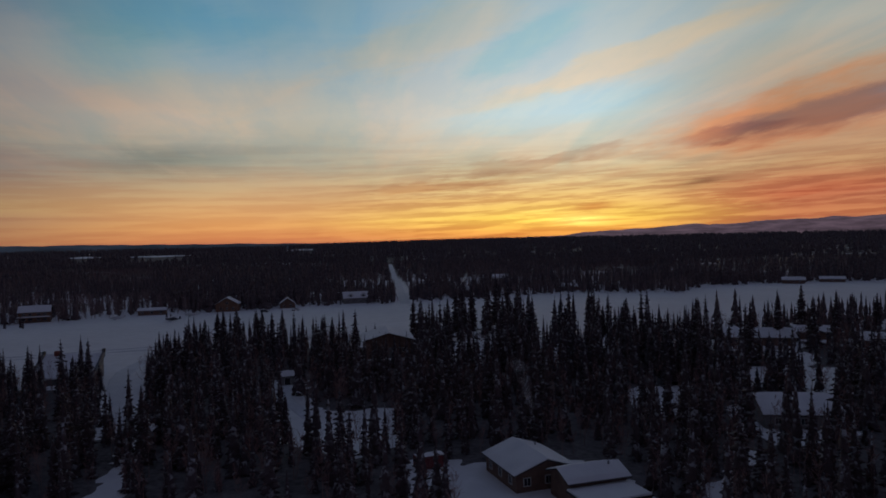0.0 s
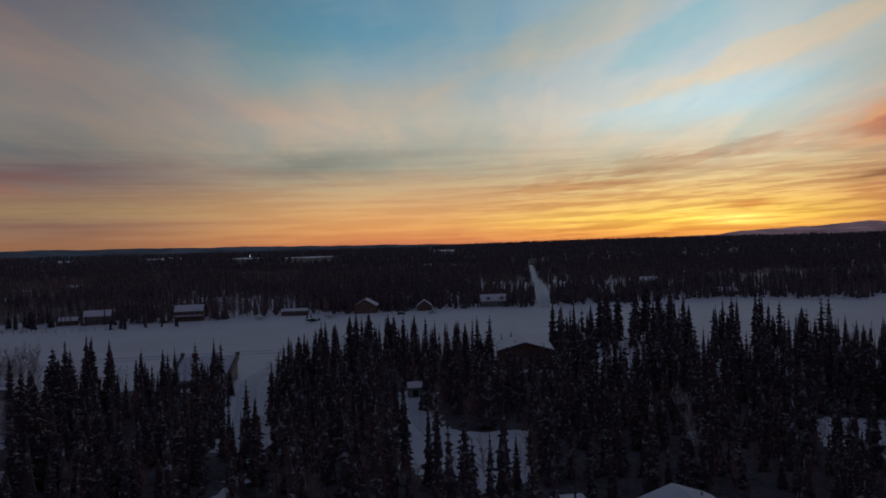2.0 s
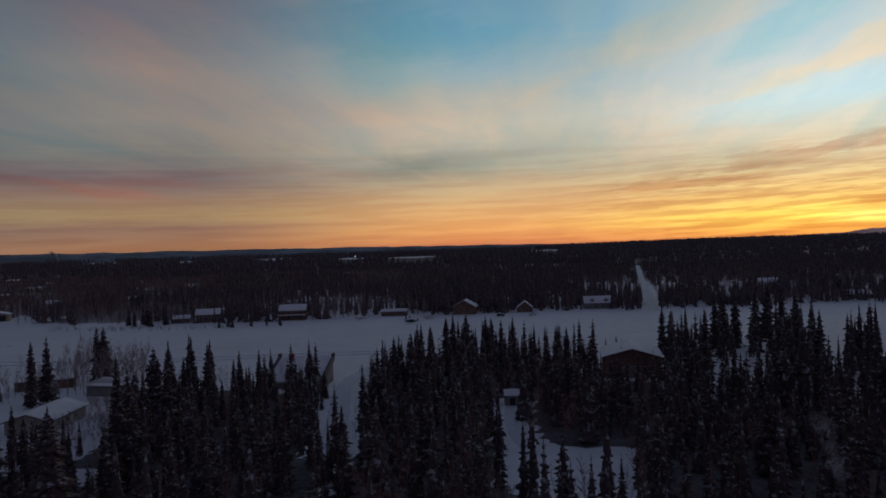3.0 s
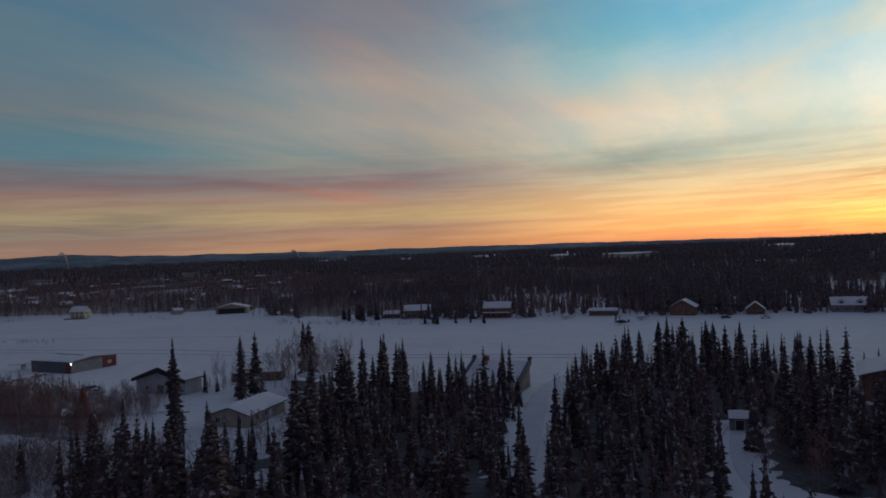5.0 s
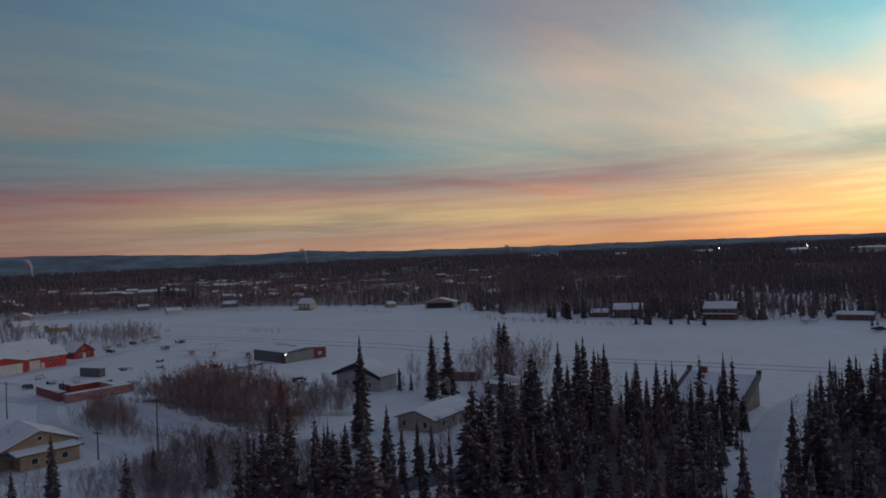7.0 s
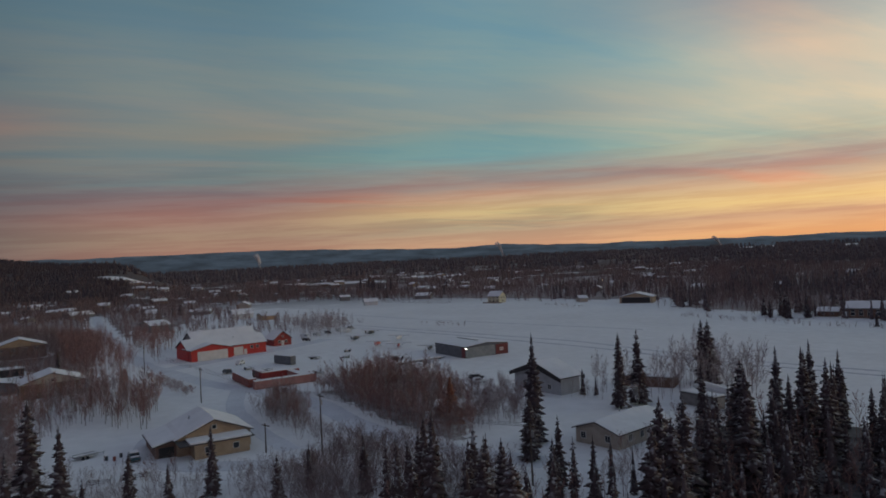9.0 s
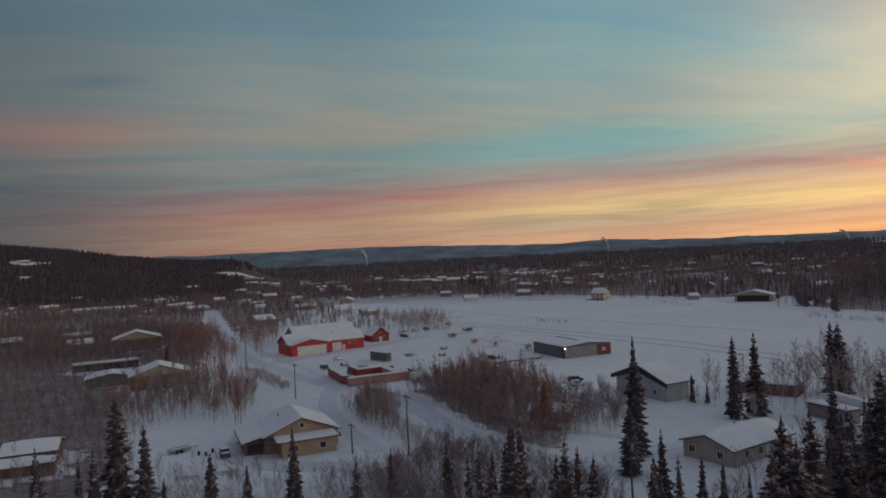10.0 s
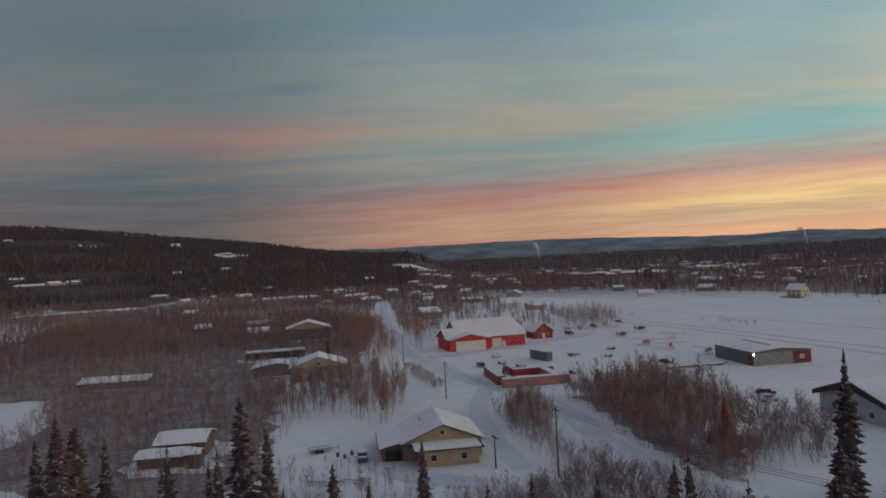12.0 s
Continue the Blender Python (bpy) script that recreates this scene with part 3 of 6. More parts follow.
def opening(house, side, u, z, w, h, long, wide, kind="window", mat=None, lit=None):
    """A window or door in a wall: side f, b (long walls) or l, r (ends); u along the wall from its middle."""
    spin = {"f": (0, -wide / 2, 0), "b": (0, wide / 2, 180), "l": (-long / 2, 0, -90), "r": (long / 2, 0, 90)}[side]
    m = pose(spin[0], spin[1], 0, 0, 0, spin[2]) @ pose(u, 0, z)
    bm = bmesh.new()
    t = 0.10
    for size, at in (((w + 2 * t, 0.14, t), (0, -0.04, -t)), ((w + 2 * t, 0.14, t), (0, -0.04, h)), ((t, 0.14, h), (-w / 2 - t / 2, -0.04, 0)), ((t, 0.14, h), (w / 2 + t / 2, -0.04, 0))):
        box(size, at, bm=bm)
    if kind == "window" and w > 0.9:
        box((0.06, 0.10, h), (0, -0.04, 0), bm=bm)
    frame_part = part(kind, bm, TRIM, house, "", m)
    part("pane" if kind == "window" else "panel", box((w, 0.06, h), (0, -0.03, 0)), mat or GLASS, frame_part)
    return frame_part


def house(name, label, x, y, yaw, long, wide, eave, rise, mat, windows=(), doors=(), chimney=None, over=0.6, snow=0.35, gable_mat=None, z=None, category="house", fascia=None, group="", plot=0.5):
    """A pitched-roof building; local x runs along the ridge."""
    base = float(land(x, y)) if z is None else z
    ob = thing(name, pose(x, y, base, 0, 0, yaw), label, category, group)
    KEEP_CLEAR.append((x, y, plot * math.hypot(long, wide)))
    half = wide / 2
    part("wall", extrude([(-half, 0), (half, 0), (half, eave), (0, eave + rise), (-half, eave)], -long / 2, long / 2), mat, ob)
    if gable_mat:
        for end in (-1, 1):
            part("gable", extrude([(-half + 0.1, eave + 0.05), (half - 0.1, eave + 0.05), (0, eave + rise - 0.05)], end * (long / 2 + 0.02) - 0.03, end * (long / 2 + 0.02) + 0.03), gable_mat, ob)
    slope = rise / half
    ow, oz = half + over, eave - over * slope
    th = 0.16
    roof = part("roof", extrude([(-ow, oz + 0.02), (0, eave + rise + 0.02), (ow, oz + 0.02), (ow, oz + th + 0.05), (0, eave + rise + th + 0.05), (-ow, oz + th + 0.05)], -long / 2 - over, long / 2 + over), fascia or SHINGLE, ob)
    if snow:
        snow_slab(ow - 0.03, oz + th + 0.05, eave + rise + th + 0.05, snow, -long / 2 - over + 0.03, long / 2 + over - 0.03, ob)
    for item in windows:
        opening(ob, *item, long, wide)
    for side, u, w, h, dmat in doors:
        opening(ob, side, u, 0.12, w, h, long, wide, "door", dmat)
    if chimney:
        cx, cy, ch = chimney
        top = eave + rise - abs(cy) * slope
        pipe = part("chimney", rod((cx, cy, top - 0.3), (cx, cy, top + ch), 0.16), STEEL, roof)
        part("cap", rod((cx, cy, top + ch), (cx, cy, top + ch + 0.14), 0.26, 0.10), STEEL, ob)
    return ob


def flat_block(name, label, x, y, yaw, long, wide, high, mat, snow=0.25, category="building", doors=(), windows=()):
    """A flat-roofed building with a low parapet and snow on top."""
    ob = thing(name, pose(x, y, float(land(x, y)), 0, 0, yaw), label, category)
    KEEP_CLEAR.append((x, y, 0.5 * math.hypot(long, wide)))
    part("wall", box((long, wide, high), bevel=0.03), mat, ob)
    part("roof", box((long + 0.3, wide + 0.3, 0.18), (0, 0, high), 0.03), DARK, ob)
    if snow:
        part("snow", box((long + 0.1, wide + 0.1, snow), (0, 0, high + 0.19), min(0.1, snow * 0.45)), SNOW, ob, "snow lying flat on the roof")
    for item in windows:
        opening(ob, *item, long, wide)
    for side, u, w, h, dmat in doors:
        opening(ob, side, u, 0.1, w, h, long, wide, "door", dmat)
    return ob


def windows_row(side, us, z, w=1.1, h=1.2):
    return [(side, u, z, w, h) for u in us]


# The red shop beside the airstrip: long main hall and a front gable over a wide door.
shop = house("red_shop", "long red metal-clad workshop with white doors and snowy roof", -344.5, 78.0, 109, 34, 15, 4.6, 3.3, RED, windows=windows_row("b", (-13,), 2.0) + windows_row("f", (10.5, 13.0), 2.4), doors=[("f", 4.5, 4.0, 3.4, WHITE_DOOR), ("f", 7.6, 1.1, 2.2, WHITE_DOOR)], chimney=(4, -3, 1.2), category="workshop")
wing = part("wing", extrude([(-8.5, 0), (8.5, 0), (8.5, 4.4), (0, 6.4), (-8.5, 4.4)], -5.2, 3.2), RED, shop, "front gable over the wide door", pose(-8.3, -6.0, 0, 0, 0, 90))
wing_roof = part("wing_roof", extrude([(-9.0, 4.3), (0, 6.43), (9.0, 4.3), (9.0, 4.5), (0, 6.65), (-9.0, 4.5)], -5.9, 6.0), SHINGLE, shop, "", pose(-8.3, -6.0, 0, 0, 0, 90))
bm = extrude([(-8.9, 4.51), (0, 6.66), (8.9, 4.51), (8.9, 4.7), (0, 6.95), (-8.9, 4.7)], -5.8, 6.0, 0.05)
part("snow", bm, SNOW, shop, "", pose(-8.3, -6.0, 0, 0, 0, 90))
opening(shop, "f", -8.0, 0.1, 12.5, 3.7, 34, 22.6, "door", WHITE_DOOR)
house("long_shed", "pale long storage hall with deep snow on its roof", -377, 78, 109, 30, 14, 4.6, 3.6, GREYWOOD, category="storage hall", chimney=(2, 3, 1.4), snow=0.45)
house("red_barn", "small red wooden barn with steep snowy roof", -366, 104, 22, 9, 9, 3.2, 3.4, RED_WOOD, windows=windows_row("r", (-1.8, 1.8), 1.3) + windows_row("r", (0,), 3.8, 0.8, 0.9), doors=[("r", 0, 1.2, 2.1, WHITE_DOOR)], category="barn")
# Steel workshop with a lit lamp at its corner.
steel = house("steel_workshop", "low grey steel workshop with a lit corner lamp", -280.5, 169.6, 12, 22, 19.5, 4.0, 0.9, CHARCOAL, over=0.15, snow=0.22, category="workshop", doors=[("r", -3.0, 9.0, 3.3, GREY)], fascia=DARK)
part("front_cladding", box((0.12, 13.0, 3.75), (11.07, -3.0, 0.1)), GREY, steel, "lighter grey ribbed end wall")
part("end_panel", box((0.14, 5.6, 3.85), (11.09, 6.8, 0.05)), MAROON, steel, "maroon corner panel")
sign = part("sign", box((0.05, 1.6, 1.1), (11.2, 6.6, 1.5), 0.01), WHITE, steel, "small white sign with a red bar")
part("sign_bar", box((0.03, 1.2, 0.35), (11.25, 6.6, 1.9)), PAINT_RED, sign)
part("corner_panel", box((2.2, 0.14, 3.7), (9.7, -9.83, 0.1)), MAROON, steel, "maroon corner panel")
# A low dark strip along the ridge, standing above the roof snow.
part("ridge_strip", box((15.0, 0.9, 0.35), (-2.5, 0.0, 5.0), 0.05), DARK, steel, "raised dark strip along the ridge")
fitting = part("lamp", rod((11.05, -9.6, 3.75), (11.5, -9.9, 3.75), 0.07), STEEL, steel, "wall lamp on a short arm")
bm = bmesh.new()
bmesh.ops.create_uvsphere(bm, u_segments=10, v_segments=8, radius=0.20, matrix=pose(11.6, -9.95, 3.6))
part("bulb", bm, LAMP, fitting, "glowing white lamp bulb")
# White barn with black trim behind the tall spruce.
barn_white = house("white_barn", "white gabled barn with black roof edge", -200.5, 161.0, 106, 7, 18.6, 4.7, 3.2, PALE, windows=windows_row("l", (-5, 5), 1.2), doors=[("l", 0, 2.6, 2.6, DARK)], fascia=DARK, snow=0.3, over=0.9, category="barn")
for end in (-1, 1):
    part("barge_board", extrude([(-10.25, 3.6), (0, 6.5), (10.25, 3.6), (10.25, 4.6), (0, 8.1), (-10.25, 4.6)], end * 4.5 - 0.12, end * 4.5 + 0.12), DARK, barn_white, "black board along the gable edge")
flat_block("storage_trailer", "long low trailer with snow on its flat roof", -162.5, 182.6, 8, 10, 3.4, 2.7, GREYWOOD, 0.3, "trailer")
flat_block("long_shed", "low dark lean-to shed under snow", -191, 187, 40, 16, 6, 2.6, BROWN, category="shed")
# Beige house in the spruces by the road.
house("cottage", "beige single-storey house with snowy low-pitched roof", -148.4, 151.3, 112, 17.2, 10.2, 2.9, 1.6, BEIGE, windows=windows_row("l", (-3.2, 2.6), 1.1) + windows_row("f", (-5, -1, 3.5), 1.1), doors=[("f", 1.2, 1.0, 2.05, WHITE_DOOR)], chimney=(2, 2, 1.0), snow=0.4)
# Tan house with its lower front roofs.
tan = house("tan_house", "tan house with broad snowy roof and open garage", -187.5, 71.5, 12, 15, 15, 3.4, 3.0, TAN, windows=windows_row("r", (-3, 3.5), 1.0) + windows_row("r", (0.0,), 4.6, 0.8, 0.8), doors=[("r", 1.2, 1.0, 2.1, WHITE_DOOR)], chimney=(-1, -3.4, 1.2), snow=0.4)
part("porch_wall", box((5.0, 11.0, 2.9), (9.8, 0.5, 0), 0.03), TAN, tan, "tan front wing")
part("porch_roof", extrude([(-7.9, 3.0), (-7.9, 3.16), (7.0, 3.16), (7.0, 3.0)], 7.3, 12.9), SHINGLE, tan)
part("porch_snow", box((5.4, 12.4, 0.35), (10.1, 0.3, 3.17), 0.1), SNOW, tan, "snow on the front wing")
porch_win = part("window", box((0.12, 1.3, 1.3), (12.33, -2.4, 1.0)), TRIM, tan)
part("pane", box((0.06, 1.1, 1.1), (12.40, -2.4, 1.1)), GLASS, porch_win)
porch_win = part("window", box((0.12, 1.3, 1.3), (12.33, 3.2, 1.0)), TRIM, tan)
part("pane", box((0.06, 1.1, 1.1), (12.40, 3.2, 1.1)), GLASS, porch_win)
part("garage", extrude([(-11.5, 0), (-7.5, 0), (-7.5, 3.3), (-11.5, 2.4)], -6.5, 6.5), BROWN, tan, "dark lean-to garage")
part("garage_roof", extrude([(-12.2, 2.35), (-7.3, 3.42), (-7.3, 3.62), (-12.2, 2.55)], -7.1, 7.1), SHINGLE, tan)
part("garage_snow", extrude([(-12.15, 2.56), (-7.3, 3.63), (-7.3, 3.95), (-12.0, 2.85)], -7.0, 7.0, 0.06), SNOW, tan)
# A dark sheet stands in for the shade inside the open garage.
part("garage_doorway_shade", box((0.1, 3.0, 2.1), (6.53, -9.4, 0.05)), DARK, tan, "dark sheet for the shade inside the open garage doorway")

# Red containers and flat trailers in the yard.
def container(x, y, yaw, long, high, mat, label, snow=0.18):
    ob = thing("shipping_container", pose(x, y, 0, 0, 0, yaw), label, "container", "containers in the yard")
    KEEP_CLEAR.append((x, y, long / 2))
    part("body", box((long, 2.5, high), (0, 0, 0.15), 0.04), mat, ob)
    part("snow", box((long - 0.1, 2.4, snow), (0, 0, high + 0.155), 0.07), SNOW, ob, "snow on the container top")
    for s in (-1, 1):
        part("door_leaf", box((0.08, 1.15, high - 0.3), (long / 2 + 0.05, s * 0.6, 0.3), 0.02), mat, ob)
    return ob


container(-262.5, 83.0, 12, 20.0, 2.5, RUST, "long rust-red storage container under snow")
container(-251.0, 95.0, 104, 20.0, 2.4, FADED, "faded red storage container under snow")
container(-268.0, 95.0, 104, 13.0, 2.2, RED_WOOD, "red open yard bay under snow")
container(-262.0, 100.0, 14, 16.0, 2.0, FADED, "rust-red low stacked container under snow")
container(-272.0, 88.5, 14, 7.0, 2.3, MAROON, "maroon short container under snow")
container(-3.2, 122.0, 20, 5.2, 2.1, MAROON, "short dark red trailer box under thin snow", 0.12)
container(-299.0, 100.0, 30, 10.5, 3.1, CHARCOAL, "black steel container under snow")

# Houses along the far side of the airstrip.
# The shade inside the hangar's open front is a dark panel on its wall.
house("open_hangar", "tan aircraft hangar, dark panel for its shaded open front", -436, 353, 134, 14, 22, 4.2, 2.6, TAN, doors=[("l", 0, 19.0, 3.9, DARK)], windows=(), category="hangar", snow=0.4)
yellow = house("yellow_house", "pale yellow two-storey house with snowy steep roof", -530, 288, 32, 11, 9, 5.2, 3.4, YELLOW, windows=windows_row("f", (-3.5, 0, 3.5), 3.4) + windows_row("f", (-3.5, 3.5), 0.9) + windows_row("r", (-2, 2), 3.4) + windows_row("r", (0,), 1.0, 1.6), doors=[("f", 0, 1.1, 2.1, DARK)])
part("deck", box((16, 4.0, 0.5), (0, -6.4, 0), 0.03), BROWN, yellow, "dark wooden deck")
house("lodge", "brown lodge with skylit snowy roof", -272, 366, 36, 15, 11, 4.6, 2.6, BROWN, windows=windows_row("f", (-5, -1.7, 1.7, 5), 1.2, 1.6, 1.5) + windows_row("f", (-5, -1.7, 1.7, 5), 3.0, 1.3, 1.0))
house("lodge_annex", "low snow-roofed annex beside the lodge", -287, 360, 30, 9, 8, 2.5, 1.5, BROWN, windows=windows_row("f", (-2, 2), 1.0))
lodge = house("log_lodge", "dark two-storey log lodge with snowy decks", -225, 382, 24, 15, 11, 5.6, 2.8, LOG, windows=windows_row("f", (-5, -2, 2, 5), 1.0, 1.7, 1.5) + windows_row("f", (-5, -2, 2, 5), 3.6, 1.5, 1.3), chimney=(3, 1, 1.6))
part("deck", box((16, 3.0, 0.3), (0, -7.0, 2.7), 0.03), BROWN, lodge, "snowy upper deck")
part("deck_snow", box((16.2, 3.1, 0.3), (0, -7.0, 3.0), 0.08), SNOW, lodge)
for post in (-7.6, -2.6, 2.6, 7.6):
    part("deck_post", box((0.2, 0.2, 2.7), (post, -8.3, 0)), BROWN, lodge)
house("cabin", "low dark cabin with deep roof snow", -171, 407, 16, 15, 8, 2.6, 1.0, BROWN, windows=windows_row("f", (-5, 0, 5), 0.9))
house("gabled_house", "brown house with white-trimmed snowy gable", -131, 421, 100, 12, 13, 4.4, 3.6, LOG, windows=windows_row("l", (-3.5, 0, 3.5), 1.2) + windows_row("l", (0,), 4.4, 1.6, 1.2))
house("chalet", "steep-roofed dark chalet with snow on its roof", -98, 434, 104, 10, 9, 2.6, 3.4, BROWN, windows=windows_row("l", (-2, 2), 0.9))
white = house("dormer_house", "white house with two snowy roof dormers", -58, 457, 17, 17, 10, 3.6, 3.4, GREYWOOD, windows=windows_row("f", (-6, -2, 2, 6), 1.0), chimney=(-6, 1, 1.8))
for u in (-4.2, 4.2):
    dormer = part("dormer", extrude([(-1.6, 4.0), (1.6, 4.0), (1.6, 5.5), (0, 6.5), (-1.6, 5.5)], -4.6, -0.6), WHITE, white, "", pose(u, 0, 0, 0, 0, 90))
    part("dormer_snow", extrude([(-2.0, 5.35), (0, 6.6), (2.0, 5.35), (2.0, 5.6), (0, 6.95), (-2.0, 5.6)], -4.9, -0.6), SNOW, white, "", pose(u, 0, 0, 0, 0, 90))
    part("pane", box((1.3, 0.06, 1.1), (u, -4.63, 4.4)), GLASS, white)
house("tall_house", "white two-storey house in the far forest", 50, 604, 6, 15, 11, 6.4, 2.6, WHITE, windows=windows_row("f", (-5, -1.7, 1.7, 5), 1.0) + windows_row("f", (-5, -1.7, 1.7, 5), 4.0))
house("far_cabin", "brown cabin with snow-covered roof", 93, 528, 8, 15, 10, 2.8, 2.2, BROWN, windows=windows_row("f", (-4, 0, 4), 1.0))
house("far_cabin", "brown cabin with snow-covered roof", 276, 548, -24, 16, 10, 2.8, 2.0, BROWN, windows=windows_row("f", (-4, 0, 4), 1.0))
house("far_cabin", "low brown cabin with snow-covered roof", 311, 556, -24, 18, 9, 2.4, 1.6, BROWN, windows=windows_row("f", (-5, 0, 5), 1.0))
house("far_cabin", "brown cabin with snow-covered roof", 14, 505, 10, 12, 9, 3.0, 2.4, BROWN, windows=windows_row("f", (-3, 3), 1.0))

# Near houses among the spruces.
garage = house("brown_garage", "large brown gabled garage with snowy roof", -20.5, 247, 98, 20, 17, 6.0, 2.4, BROWN, windows=windows_row("l", (-5, 5), 2.2), doors=[("l", 0, 5.0, 3.4, GREYWOOD)], chimney=(-6, 3, 0.9), category="garage")
shed = house("garden_shed", "small weathered shed with snowy roof", -45.2, 197, 20, 3.6, 3.4, 2.5, 1.0, GREYWOOD, doors=[("f", 0, 1.6, 2.0, DARK)], over=0.35, snow=0.3, category="shed")
house("family_house", "dark brown house with broad snowy roof", 13.7, 115.9, -71, 12.2, 10.6, 2.9, 1.8, BROWN, windows=windows_row("r", (-3.4, 0.4), 1.0) + windows_row("f", (-4, 0, 4), 1.0), chimney=(-2.6, 2.4, 1.0), snow=0.4)
house("house_extension", "dark brown house extension with snowy roof", 21.6, 106.6, 17.6, 9.6, 6.4, 3.7, 1.1, BROWN, windows=windows_row("f", (-3, 0.5, 3.2), 1.6), chimney=(3, -1, 1.0), snow=0.35)
flat_block("carport", "low carport with flat snowy roof", 23.4, 100.6, 19, 10.5, 6.0, 2.5, BROWN, 0.35, "carport")
house("ranch_house", "long brown ranch house with snowy roof", 113, 252, -12, 24, 11, 3.0, 2.4, BROWN, windows=windows_row("f", (-8, -3, 3, 8), 1.0))
house("ranch_house", "long brown outbuilding with snowy roof", 140, 262, -12, 16, 8, 2.8, 1.6, BROWN, windows=windows_row("f", (-4, 3), 1.0))
house("bungalow", "bungalow with wide snow-covered roof", 73.5, 147, -8, 15, 13, 3.0, 2.6, GREYWOOD, windows=windows_row("f", (-5, 0, 5), 1.0), snow=0.45)
house("bungalow", "dark bungalow with snow-covered roof", 150, 236, -30, 14, 10, 3.0, 2.0, BROWN, windows=windows_row("f", (-4, 0, 4), 1.0))

# Snow-filled open shed by the strip: two high sloping side walls and a snow roof between.
barn = thing("snow_shed", pose(-113.2, 208.2, 0, 0, 0, 12), "grey shed with steep snow-heaped roof between raised end walls", "shed")
KEEP_CLEAR.append((-113.2, 208.2, 10))
part("wall", extrude([(-6, 0), (6, 0), (6, 6.9), (-6, 2.0)], -8.3, 8.3), GREYWOOD, barn)
part("snow", extrude([(-6.6, 1.85), (6.0, 6.95), (6.0, 7.4), (-6.6, 2.3)], -8.2, 8.2, 0.1), SNOW, barn)
for s in (-1, 1):
    part("parapet", extrude([(-6.9, 1.0), (6.3, 6.4), (6.3, 8.3), (4.9, 8.3), (4.6, 7.6), (-6.9, 2.9)], s * 8.5 - 0.28, s * 8.5 + 0.28), CHARCOAL, barn, "raised sloping end wall")
    part("end_board", box((0.8, 1.5, 0.9), (s * 8.5, 5.7, 7.6), 0.05), DARK, barn, "dark boarded top of the end wall")
part("hatch", box((1.5, 1.3, 1.5), (-4.6, 5.4, 7.0), 0.12), RUST, barn, "rusty vent at the roof's high edge")

# West side houses in the birches.
house("brown_house", "two-storey brown house with pale gable", -406, -13, 14, 16, 22, 5.6, 3.4, BROWN, windows=windows_row("r", (-7, -2.5, 2.5, 7), 1.0, 1.4, 1.2) + windows_row("r", (-7, -2.5, 2.5, 7), 3.7, 1.4, 1.2), gable_mat=TAN)
house("brown_house", "brown boarded house with snowy gable roof", -281, 24, 14, 14, 18.5, 4.4, 3.0, BROWN, windows=windows_row("r", (0,), 4.9, 0.9, 0.9) + windows_row("r", (-5, 5), 1.1, 1.3, 1.2), gable_mat=BEIGE)
house("grey_annex", "low annex with long snowy roof", -292, 6, 14, 11, 16, 2.8, 1.4, GREYWOOD, plot=0.3)
house("snowy_house", "grey house with flat-pitched snowy roof", -420, -44, 108, 12, 26, 3.6, 1.6, GREYWOOD, windows=windows_row("l", (-8, 0, 8), 1.0), plot=0.25)
flat_block("flat_shed", "long flat shed with snow on top", -335, -8, 105, 24, 7, 2.6, DARK, 0.35, "shed")
house("long_house", "long low house under a snowy roof", -470, -96, 112, 10, 24, 2.8, 1.6, BROWN, plot=0.2)
house("shed_pair", "dark shed with thick snow on a shed roof", -190.6, 18.2, 100, 9.6, 9.0, 3.0, 1.3, BROWN, snow=0.4, category="shed")
house("lean_to", "small open lean-to under deep snow", -182.4, 17.6, 100, 9.0, 5.6, 2.0, 0.7, BROWN, snow=0.4, category="shed", doors=[("l", 1.5, 1.8, 1.9, DARK)])
house("long_house", "long low house under a snowy roof", -276, -44, 100, 22, 8, 2.3, 1.1, GREYWOOD, plot=0.18)
house("grey_warehouse", "pale grey warehouse with snowy roof", -500, 41, 110, 12, 26, 4.2, 2.2, GREYWOOD, category="warehouse")
house("small_house", "white house with dark-edged snowy roof", -556, 96, 100, 14, 13, 3.4, 3.0, WHITE, windows=windows_row("l", (-3, 3), 1.0), fascia=DARK)
house("small_house", "low tan house with snowy roof", -530, 112, 100, 10, 16, 2.8, 1.6, TAN, windows=windows_row("l", (-4, 4), 1.0))
house("small_house", "grey house with snowy roof", -640, 262, 60, 14, 10, 3.0, 2.2, GREYWOOD)
FAR_TOWN = [(-852, -32, 24), (-1289, -38, 40), (-1228, 7, 34), (-1300, 58, 40), (-1052, 83, 30), (-1017, 110, 26), (-1114, 212, 40), (-1115, 246, 30), (-1048, 251, 26), (-1380, 446, 50), (-1420, 497, 60), (-772, 301, 24), (-802, 339, 22), (-840, 377, 22), (-784, -56, 30), (-922, -111, 26), (-1109, -104, 34), (-981, -309, 34), (-893, -225, 40), (-620, -170, 24), (-1162, 215, 60), (-824, 413, 20), (-632, 461, 18), (-477, 333, 12)]
FAR_TOWN += [(-463, 504, 16), (-537, 668, 22), (-512, 492, 14), (-1524, 487, 60), (-1262, 489, 50), (-700, 350, 18), (-745, 395, 18), (-670, 400, 16), (-905, 330, 24), (-960, 400, 26), (-1180, 330, 40), (-1330, 380, 46), (-690, -70, 22), (-730, 20, 22), (-640, 30, 18)]
